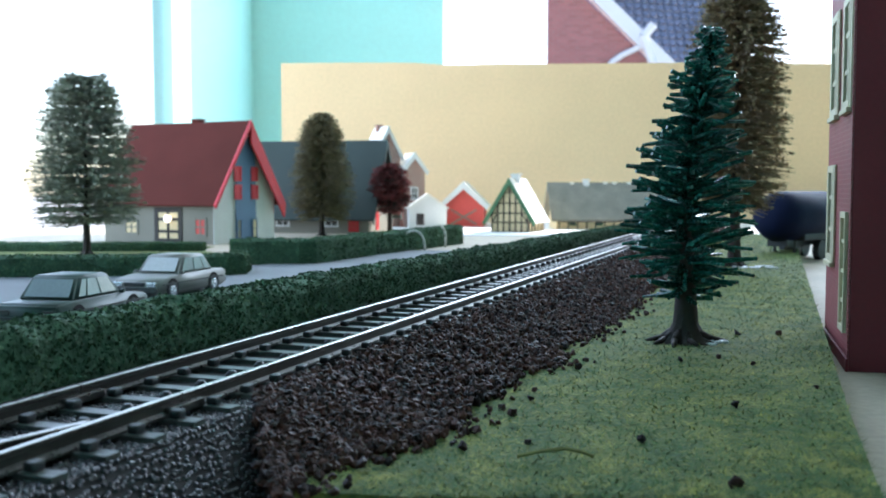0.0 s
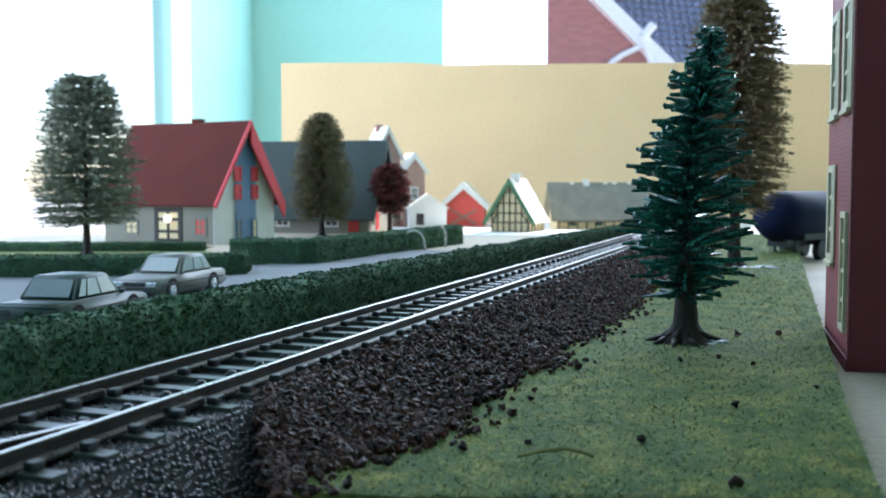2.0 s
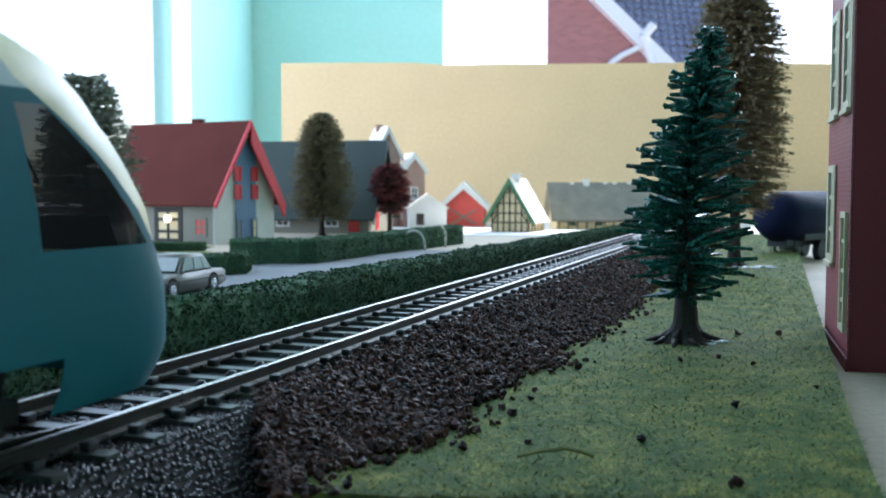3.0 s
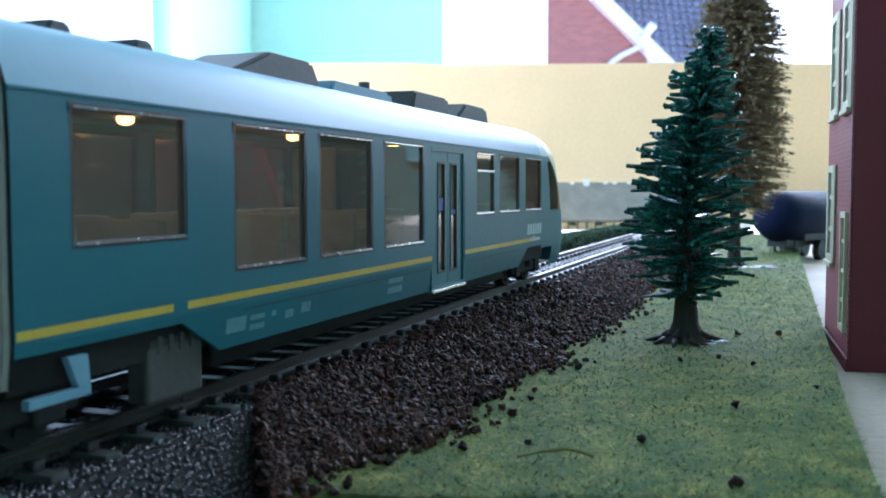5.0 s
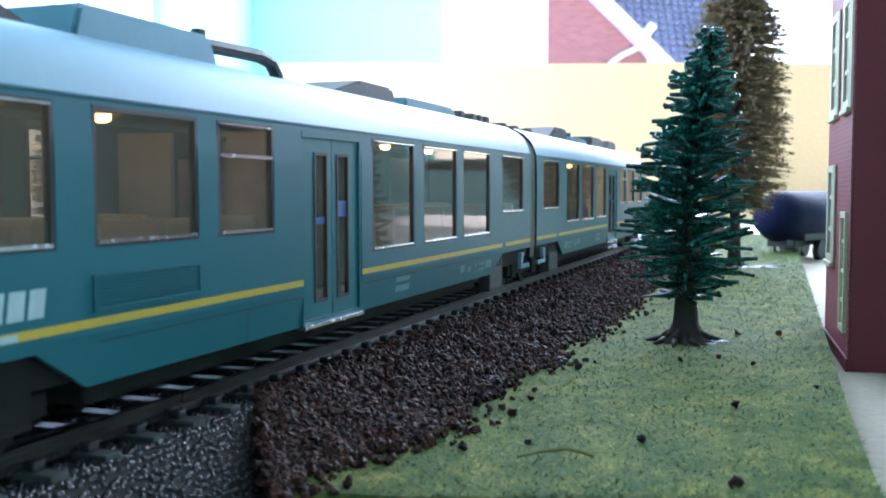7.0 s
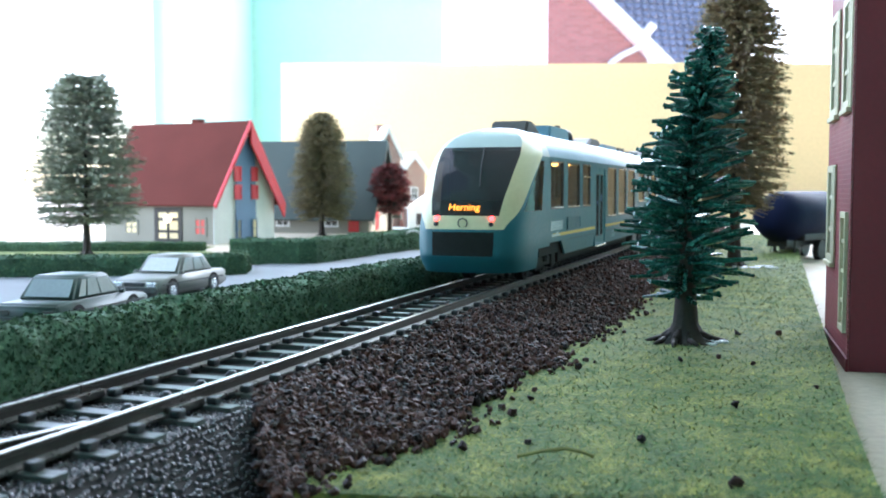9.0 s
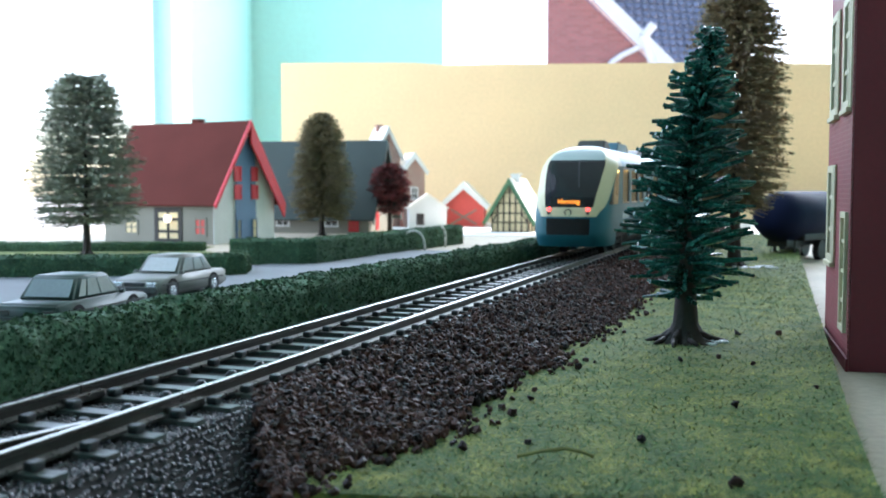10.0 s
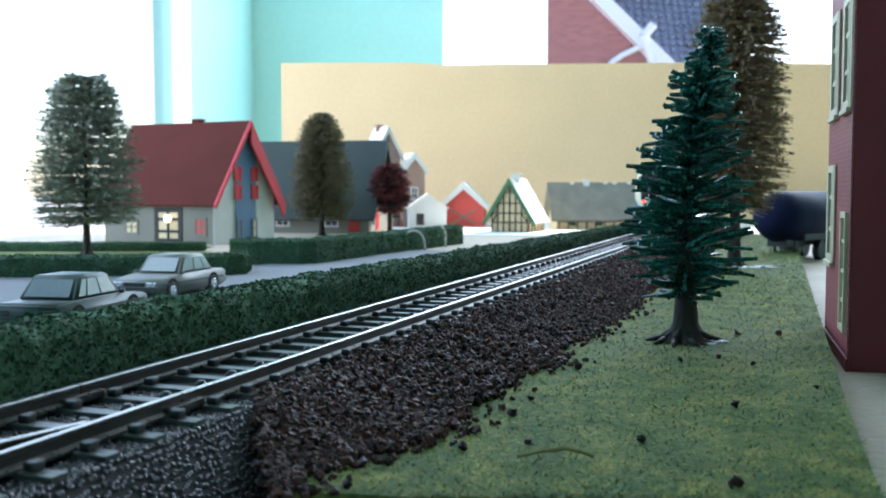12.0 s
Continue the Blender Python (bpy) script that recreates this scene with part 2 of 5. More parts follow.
ROOM_FLOOR, ROOM_TOP = -0.85, 1.55
wall_with_hole("wall_west", "x", -0.45, 0.03, -2.6, 2.33, ROOM_FLOOR, ROOM_TOP, [(0.16, 1.55, -0.06, 1.2)])
wall_with_hole("wall_north", "y", 2.2, 0.13, -0.42, 2.6, ROOM_FLOOR, ROOM_TOP, [(0.0, 1.75, 0.12, 1.40)])
wall_with_hole("wall_east", "x", 2.6, 0.13, -2.6, 2.33, ROOM_FLOOR, ROOM_TOP, [])
wall_with_hole("wall_south", "y", -2.73, 0.13, -0.55, 2.73, ROOM_FLOOR, ROOM_TOP, [])
structure("floor", box(B(), -0.55, 2.73, -2.73, 2.33, ROOM_FLOOR - 0.05, ROOM_FLOOR), FLOOR_WOOD, "brown wooden room floor")
structure("ceiling", box(B(), -0.55, 2.73, -2.73, 2.33, ROOM_TOP, ROOM_TOP + 0.05), CEILING_PAINT, "white painted ceiling")


# ---- the layout's base ----
def layout_table():
    top = thing("layout_table", pose(0.15, 0.45, BASE_Z), "bare plywood model railway table top on legs", "table")
    part("tabletop", box(B(), -0.53, 0.75, -0.95, 0.83, -0.014, 0.0), PLY, top)
    for x in (-0.48, 0.70):
        for y in (-0.9, 0.78):
            part("leg", box(B(), x - 0.02, x + 0.02, y - 0.02, y + 0.02, ROOM_FLOOR - BASE_Z, -0.014, 0.002), PLY_EDGE, top)


layout_table()

GRASS_PLAN = [(0.0515, 0.1135), (0.0676, 0.1634), (0.0965, 0.248), (0.2002, 0.554), (0.285, 0.80), (0.19, 0.80)] + \
    [tuple(on_track(s, 0.012)[:2]) for s in (0.60, 0.30, 0.122)] + [tuple(on_track(0.1215, 0.016)[:2]), tuple(on_track(0.104, 0.0262)[:2]), (-0.0057, 0.1150)]


def inside(x, y, poly):
    hit = False
    for (ax, ay), (bx, by) in zip(poly, poly[1:] + poly[:1]):
        if (ay > y) != (by > y) and x < (bx - ax) * (y - ay) / (by - ay) + ax:
            hit = not hit
    return hit


structure("grass_board", slab(B(), GRASS_PLAN, BASE_Z, -0.0009), PLY_EDGE, "thin brown plywood under a grass mat")
structure("grass_mat", slab(B(), GRASS_PLAN, -0.0009, 0.0), GRASS_MAT, "yellow-green flocked grass mat")


def perp_of(x, y):
    return (Vector((x, y, 0)) - FOOT).dot(RIGHT)


def along_of(x, y):
    return (Vector((x, y, 0)) - FOOT).dot(ALONG)


BALLAST_REACH = ((0.100, 0.0255), (0.112, 0.0265), (0.119, 0.0302), (0.129, 0.0355), (0.163, 0.0362), (0.184, 0.0345), (0.1975, 0.0415),
                 (0.213, 0.0360), (0.247, 0.0390), (0.297, 0.0400), (0.330, 0.0375), (0.60, 0.0345), (1.3, 0.0345))


def ballast_edge(s):
    """How far the loose stones reach from the track."""
    for (a, p), (b, q) in zip(BALLAST_REACH, BALLAST_REACH[1:]):
        if s <= b:
            return p + (q - p) * max(0.0, (s - a) / (b - a)) + 0.0009 * math.sin(s * 190) + 0.0006 * math.sin(s * 431 + 1)
    return BALLAST_REACH[-1][1]


def bank_start(p):
    """Where along the track the bank of stones begins: it slants back from the rails to the board's corner."""
    return 0.127 - max(0.0, p - 0.012) * 1.55


def grass_fibres():
    rng = random.Random(5)
    vs, fs = [], []
    for _ in range(300000):
        y = 0.113 + 0.69 * rng.random() ** 2.2
        x = rng.uniform(-0.03, 0.29)
        if not inside(x, y, GRASS_PLAN) or perp_of(x, y) < ballast_edge(along_of(x, y)) - 0.004:
            continue
        k = 1 + y * 1.5
        a, lean = rng.uniform(0, 6.283), rng.uniform(0.0005, 0.0019) * k
        w, h = 0.00009 * k, rng.uniform(0.00008, 0.00060) * k
        ca, sa = math.cos(a), math.sin(a)
        n = len(vs)
        vs += [(x - sa * w, y + ca * w, 0), (x + sa * w, y - ca * w, 0), (x + ca * lean, y + sa * lean, h)]
        fs.append((n, n + 1, n + 2))
    ob = new("grass_fibres", soup("grass_fibres", vs, fs, GRASS_FIBRE))
    tagged(ob, "short yellow-green flock fibres on the grass mat", "grass", kind="stuff")


grass_fibres()

# ---- the track ----
SLEEPER_STEP, TRACK_START, TRACK_END, JOINT = 0.0086, -0.25, 1.16, 0.112
RAIL_OUTLINE = [(-0.0011, -0.0024), (0.0011, -0.0024), (0.0011, -0.0020), (0.00030, -0.0017), (0.00030, -0.0008), (0.00048, -0.0006),
                (0.00048, -0.0001), (0.00030, 0), (-0.00030, 0), (-0.00048, -0.0001), (-0.00048, -0.0006), (-0.00030, -0.0008), (-0.00030, -0.0017), (-0.0011, -0.0020)]


def rail_piece(bm, s0, p0, s1, p1, z=RAIL_TOP):
    a, b = on_track(s0, p0, z), on_track(s1, p1, z)
    side = (b - a).normalized().cross(Vector((0, 0, 1)))
    ends = [[bm.verts.new(e + side * u + Vector((0, 0, w))) for u, w in RAIL_OUTLINE] for e in (a, b)]
    k = len(RAIL_OUTLINE)
    for i in range(k):
        f = bm.faces.new((ends[0][i], ends[0][(i + 1) % k], ends[1][(i + 1) % k], ends[1][i]))
        f.material_index = 1 if i in (3, 4, 5, 9, 10, 11) else 0
    bm.faces.new(ends[0][::-1])
    bm.faces.new(ends[1])


def track():
    t = thing("railway_track", pose(0, 0, 0), "straight nickel-silver model track on dark plastic sleepers", "track")
    for side in (-0.0083, 0.0083):
        for a, b in ((TRACK_START, JOINT - 0.0002), (JOINT + 0.0002, TRACK_END)):
            bm = B()
            rail_piece(bm, a, side, b, side)
            part("rail", bm, RAIL, t, "bright nickel rail with a darker web").data.materials.append(RAIL_SIDE)
        bm = B()
        box(bm, JOINT - 0.004, JOINT + 0.004, side - 0.0014, side - 0.0003, RAIL_TOP - 0.0024, RAIL_TOP - 0.0012, 0.0002)
        box(bm, JOINT - 0.004, JOINT + 0.004, side + 0.0003, side + 0.0014, RAIL_TOP - 0.0024, RAIL_TOP - 0.0012, 0.0002)
        part("rail_joiner", bm, RAIL, t, at=Matrix.Translation(FOOT) @ Matrix(((ALONG.x, RIGHT.x, 0, 0), (ALONG.y, RIGHT.y, 0, 0), (0, 0, 1, 0), (0, 0, 0, 1))))
    bm = B()
    rail_piece(bm, 0.05, -0.004, 0.078, 0.0036)
    rail_piece(bm, 0.078, 0.0036, 0.0945, 0.0074)
    part("switch_blade", bm, RAIL, t, "slanting inner rail of the points").data.materials.append(RAIL_SIDE)
    # sleepers with the small chairs that hold the rails
    bm = B()
    box(bm, -0.0013, 0.0013, -0.0140, 0.0140, 0.0045, 0.00660, 0.00015)
    me = mesh_from("sleeper", bm, SLEEPER)
    chair = mesh_from("rail_chair", box(B(), -0.0009, 0.0009, -0.0008, 0.0008, 0.0066, 0.0078, 0.0004), DARK)
    bm = B()
    rod(bm, (0, 0, 0.0064), (0, 0, 0.0074), 0.0010, 0.0009, 10)
    rod(bm, (0, 0, 0.0074), (0, 0, 0.0079), 0.0009, 0.0005, 10)
    stud = mesh_from("rail_chair", bm, DARK)
    s = TRACK_START + 0.0056
    while s < TRACK_END:
        at = Matrix.Translation(on_track(s, 0)) @ pose(0, 0, 0, 0, 0, TRACK_TURN)
        sl = part("sleeper", me, None, t, at=at)
        for y in (-0.0028, 0.0060, 0.0106, -0.0106):
            if 0.0 < s < 0.60:
                part("rail_chair", stud if y == -0.0028 else chair, None, sl, at=pose(0, y, 0))
        s += SLEEPER_STEP
    bm = B()
    c = [(on_track(a, p)) for a, p in ((TRACK_START, -0.0205), (TRACK_END, -0.0205), (TRACK_END, 0.0146), (TRACK_START, 0.0146))]
    slab(bm, [(v.x, v.y) for v in c], BASE_Z, 0.0058)
    part("track_bed", bm, UNDER, t, "dark grey moulded track bed")
    # the sloping shoulder of the moulded bed, studded with cast pebbles
    bm = B()
    pts = [on_track(a, p, z) for a, p, z in ((TRACK_START, 0.0145, 0.0056), (0.127, 0.0145, 0.0056), (0.127, 0.0255, -0.0045), (TRACK_START, 0.0255, -0.0045))]
    bm.faces.new([bm.verts.new(p) for p in pts])
    low = [bm.verts.new((p.x, p.y, BASE_Z)) for p in (pts[1], pts[2])]
    bm.faces.new((bm.verts.new(pts[1]), low[0], low[1], bm.verts.new(pts[2])))
    part("bed_shoulder", bm, UNDER, t)
    rng = random.Random(3)
    vs, fs = [], []
    s = 0.03
    while s < 0.127:
        p, row = -0.0145, 0
        while p < 0.0258:
            a, b = s + rng.uniform(-0.00026, 0.00026) + (0.00042 if row % 2 else 0.0), p + rng.uniform(-0.00026, 0.00026)
            z = 0.0057 if b < 0.0145 else 0.0056 - (b - 0.0145) * 0.918
            r = rng.uniform(0.00036, 0.00046)
            n = len(vs)
            c = on_track(a, b, z)
            for h, q in ((0.0, 1.0), (0.62, 0.76), (0.92, 0.36)):
                for k in range(6):
                    g = 1.047 * (k + h * 0.5)
                    vs.append((c.x + r * q * math.cos(g), c.y + r * q * math.sin(g), c.z + r * h * 1.05))
            for ring in (0, 6):
                for k in range(6):
                    fs.append((n + ring + k, n + ring + (k + 1) % 6, n + ring + 6 + (k + 1) % 6, n + ring + 6 + k))
            fs.append(tuple(n + 12 + k for k in range(6)))
            p += 0.00078
            row += 1
        s += 0.00084
    ob = part("pebble_relief", soup("pebble_relief", vs, fs, BED, True), None, t)
    tagged(ob, kind="stuff")


track()


def stone_shape(rng):
    """One broken stone about 1 across: a knocked octahedron-like lump."""
    pts = []
    for x, y, z in ((1, 0, 0), (0, 1, 0), (-1, 0, 0), (0, -1, 0), (0.7, 0.7, 0.7), (-0.7, 0.7, 0.7), (-0.7, -0.7, 0.7), (0.7, -0.7, 0.7), (0, 0, 1), (0, 0, -0.8)):
        k = rng.uniform(0.36, 0.62)
        pts.append(Vector((x * k, y * k * rng.uniform(0.7, 1.0), z * k * 0.8)))
    bm = B()
    for p in pts:
        bm.verts.new(p)
    bmesh.ops.convex_hull(bm, input=bm.verts)
    bmesh.ops.delete(bm, geom=[v for v in bm.verts if not v.link_faces], context="VERTS")
    return bm


def ballast():
    rng = random.Random(11)
    bed = thing("ballast_bank", pose(0, 0, 0), "bank of loose dark brown ballast stones beside the rails", "ballast")
    # the heap under the stones
    bm = B()
    rows = []
    for i in range(120):
        s = 0.126 + i * 0.0088
        e = ballast_edge(s) - 0.002
        rows.append([bm.verts.new(on_track(s, p, z)) for p, z in ((0.0105, 0.0056), (0.0150, 0.0054), (e * 0.6, 0.0030), (e, 0.0003))])
    for a, b in zip(rows, rows[1:]):
        for j in range(3):
            bm.faces.new((a[j], a[j + 1], b[j + 1], b[j]))
    part("bank_core", bm, STONE, bed)
    shapes = [stone_shape(rng) for _ in range(10)]
    meshes, raw = [], []
    for bm in shapes:
        bm.verts.index_update()
        raw.append(([v.co.copy() for v in bm.verts], [tuple(v.index for v in f.verts) for f in bm.faces]))
        meshes.append(mesh_from("stone", bm, STONE))
    vs, fs = [], []
    singles = 0
    for i in range(30000):
        s = 0.100 + (0.81 * rng.random() ** 1.9 if i > 4500 else 0.040 * rng.random())
        e = ballast_edge(s)
        p = rng.uniform(0.0098, e + 0.001)
        if rng.random() < 0.02:
            p = e + abs(rng.gauss(0, 0.003))
        if s < bank_start(p) - abs(rng.gauss(0, 0.0012)):
            continue
        k = min(1, max(0, (p - 0.013) / (e - 0.013)))
        z = 0.0058 * (1 - k) ** 1.1 + 0.0004 + rng.uniform(-0.0004, 0.0007)
        if p < 0.0120:
            z = 0.0058
        size = rng.uniform(0.0009, 0.0019) * (1 + 0.5 * max(0, s - 0.25))
        m = Matrix.Translation(on_track(s, p, z)) @ Euler((rng.uniform(0, 6.28), rng.uniform(0, 6.28), rng.uniform(0, 6.28))).to_matrix().to_4x4() @ Matrix.Scale(size, 4)
        i = rng.randrange(10)
        if singles < 300 and 0.115 < s < 0.155 and p > 0.013:
            part("stone", meshes[i], None, bed, at=m)
            singles += 1
            continue
        n = len(vs)
        vs += [tuple(m @ v) for v in raw[i][0]]
        fs += [tuple(n + q for q in f) for f in raw[i][1]]
    tagged(part("loose_ballast", soup("loose_ballast", vs, fs, STONE), None, bed), kind="stuff")
    # crumbs that rolled onto the grass
    for x, y, size in ((0.0285, 0.1395, 0.0017), (0.0355, 0.1185, 0.0022), (0.0485, 0.1620, 0.0018), (0.0640, 0.2020, 0.0014), (0.0730, 0.2440, 0.0018), (0.0835, 0.2440, 0.0018),
                       (0.0150, 0.1680, 0.0014), (0.0110, 0.1560, 0.0018), (0.0680, 0.1780, 0.0012), (0.0500, 0.2070, 0.0016), (0.0590, 0.2100, 0.0013),
                       (0.0180, 0.1970, 0.0013), (0.0470, 0.2600, 0.0013), (0.0620, 0.2900, 0.0013), (0.0120, 0.1380, 0.0013), (0.0250, 0.2050, 0.0015)):
        ob = new("loose_stone", meshes[rng.randrange(10)])
        ob.matrix_basis = Matrix.Translation((x, y, size * 0.3)) @ pose(0, 0, 0, rng.uniform(0, 90), 0, rng.uniform(0, 360)) @ Matrix.Scale(size, 4)
        tagged(ob, "small dark stone strayed onto the grass mat", "stone", "stray ballast stones")


ballast()


# ---- hedges ----
def hedge(name, path, thick, high, label, leaves, size, base=BASE_Z, seed=1, taper=0.0):
    """A flocked hedge along a plan path: a rough core, and flakes of flock standing off its faces."""
    rng = random.Random(seed)
    h = thing(name, pose(0, 0, 0), label, "hedge", "flocked hedges")
    pts = [Vector((x, y, 0)) for x, y in path]
    cuts = []
    for a, b in zip(pts, pts[1:]):
        n = max(2, int((b - a).length / 0.004))
        for i in range(n):
            cuts.append((a.lerp(b, i / n), (b - a).normalized()))
    cuts.append((pts[-1], (pts[-1] - pts[-2]).normalized()))
    ring = [(-0.5, 0), (-0.52, 0.45), (-0.47, 0.9), (-0.36, 1.0), (0.0, 1.02), (0.36, 1.0), (0.47, 0.9), (0.52, 0.45), (0.5, 0)]
    bm = B()
    rows = []
    for i, (c, way) in enumerate(cuts):
        side = Vector((way.y, -way.x, 0))
        hi = high * (1 - taper * i / len(cuts))
        row = []
        for u, w in ring:
            k = 1 + 0.07 * noise.noise(Vector((c.x * 90, c.y * 90, u * 3 + w * 2 + seed))) + 0.06 * noise.noise(Vector((c.x * 260, c.y * 260, u * 7 + w * 5 + seed)))
            row.append(bm.verts.new(c + side * u * thick * k + Vector((0, 0, base + w * hi * k))))
        rows.append(row)
    for a, b in zip(rows, rows[1:]):
        for j in range(len(ring) - 1):
            bm.faces.new((a[j], b[j], b[j + 1], a[j + 1]))
    bm.faces.new(rows[0][::-1])
    bm.faces.new(rows[-1])
    bm.faces.ensure_lookup_table()
    bm.normal_update()
    faces = [(f.calc_area(), [v.co.copy() for v in f.verts], f.normal.copy()) for f in bm.faces]
    part("core", bm, HEDGE_CORE, h)
    vs, fs = [], []
    weights = np.cumsum([f[0] for f in faces])
    for _ in range(leaves):
        f = faces[int(np.searchsorted(weights, rng.random() * weights[-1]))]
        q = f[1]
        if len(q) == 4:
            u, w = rng.random(), rng.random()
            c = q[0].lerp(q[1], u).lerp(q[3].lerp(q[2], u), w)
        else:
            c = q[0].lerp(q[rng.randrange(1, len(q))], rng.random()).lerp(q[rng.randrange(1, len(q))], rng.random())
        away = f[2]
        c = c + away * rng.uniform(-0.4, 0.7) * size
        d1 = Vector((rng.gauss(0, 1), rng.gauss(0, 1), rng.gauss(0, 1))).normalized()
        d2 = d1.cross(Vector((rng.gauss(0, 1), rng.gauss(0, 1), rng.gauss(0, 1)))).normalized()
        r = size * rng.uniform(0.35, 0.8)
        n = len(vs)
        vs += [tuple(c + d1 * r), tuple(c + d2 * r * 0.8), tuple(c - d1 * r * 0.7), tuple(c - d2 * r * 0.8 + away * r * 0.4)]
        fs += [(n, n + 1, n + 2), (n, n + 2, n + 3)]
    tagged(part("flock", soup("flock", vs, fs, HEDGE_LEAF), None, h, "dark green leaf flock"), kind="stuff")


structure("garden_lawn", slab(B(), [(-0.39, 0.466), (-0.112, 0.478), (-0.122, 0.60), (-0.165, 0.665), (-0.165, 0.71), (-0.39, 0.71)], BASE_Z, BASE_Z + 0.0005), GRASS_MAT, "green flocked garden lawn behind the hedge")
structure("house_lawn", slab(B(), [(-0.112, 0.545), (-0.060, 0.547), (-0.025, 0.648), (0.012, 0.757), (-0.01, 0.86), (-0.11, 0.86)], BASE_Z, BASE_Z + 0.0005), GRASS_MAT, "green flocked lawn in front of the houses")
structure("verge", slab(B(), [tuple(on_track(s, p)[:2]) for s, p in ((0.0, -0.0208), (0.72, -0.0208), (0.66, -0.060), (0.40, -0.050), (0.0, -0.034))], BASE_Z, BASE_Z + 0.0010), GRASS_MAT, "strip of green flock under the long hedge")
hedge("long_hedge", [tuple(on_track(s, -0.0265)[:2]) for s in (0.0, 0.25, 0.5, 0.85)], 0.0105, 0.0212, "long dark green flocked hedge beside the railway track", 190000, 0.0008, seed=2, taper=0.30)
hedge("garden_hedge", [(-0.36, 0.462), (-0.20, 0.462), (-0.1005, 0.474), (-0.1030, 0.500)], 0.011, 0.0100, "trimmed green hedge round a garden by the parked cars", 26000, 0.0011, seed=3)
hedge("garden_hedge", [(-0.116, 0.545), (-0.0745, 0.545), (-0.036, 0.640), (0.010, 0.755)], 0.011, 0.0138, "trimmed green hedge round a house garden by the road", 26000, 0.0011, seed=4)
hedge("garden_hedge", [(-0.39, 0.655), (-0.27, 0.655), (-0.16, 0.66)], 0.011, 0.0058, "trimmed green hedge in front of the red-roofed house", 14000, 0.0012, seed=5)


# ---- the railcar, in millimetres from the middle of its joint, z above the rail ----
MM = 0.001
WINDOWS = [(11.6, 32.3, 21.1, 36.2), (43, 63.7, 16.3, 36.2), (68, 88.7, 16.3, 36.2), (93.8, 114.2, 16.3, 36.2), (149, 163.5, 21.1, 36.2), (168, 187.5, 21.1, 36.2), (193.3, 211.5, 21.1, 36.2)]
DOOR = (118.8, 140.2, 6.3, 36.0)
ROOF_LINE = [(15.6, 37), (15.0, 39), (13.8, 41.2), (11.8, 43.2), (8.5, 44.8), (4.5, 45.7), (0, 46)]
TIPS = [(3.5, 246.5), (8.5, 250.2), (16, 249.6), (25, 245.8), (32.8, 239.6), (39, 232.8), (43.6, 225.0), (45.5, 218.0), (46, 214.0)]
NOSE_FROM = 212.0


def at_z(table, z):
    for (a, p), (b, q) in zip(table, table[1:]):
        if a <= z <= b:
            return p + (q - p) * (z - a) / (b - a)
    return table[0][1] if z < table[0][0] else table[-1][1]


def half_width(z):
    return at_z([(3.5, 14.4), (6.3, 15.2), (12, 15.8), (32, 15.8), (37, 15.6), (39, 15.0), (41.2, 13.8), (43.2, 11.8), (44.8, 8.5), (45.7, 4.5), (46, 0.6)], z)


def nose_plan():
    """How the nose is rounded in plan: pairs of the share of the way round it and the angle there."""
    pts = [(math.pi / 2 * k / 600, 15.8 * math.sin(math.pi / 2 * k / 600) ** 0.65, 37 * max(0.0, math.cos(math.pi / 2 * k / 600)) ** 0.22) for k in range(601)]
    way = [0.0]
    for p, q in zip(pts, pts[1:]):
        way.append(way[-1] + math.hypot(q[1] - p[1], q[2] - p[2]))
    return [(w / way[-1], p[0]) for w, p in zip(way, pts)]


NOSE_PLAN = nose_plan()


def nose_point(f, z):
    """A point of the nose: f is 0 at its middle and 1 (or -1) where it meets the side."""
    a = at_z(NOSE_PLAN, abs(f))
    y = half_width(z) * math.sin(a) ** 0.65
    u = NOSE_FROM + (at_z(TIPS, z) - NOSE_FROM) * max(0.0, math.cos(a)) ** 0.22
    return Vector((u, math.copysign(y, f), z)) * MM


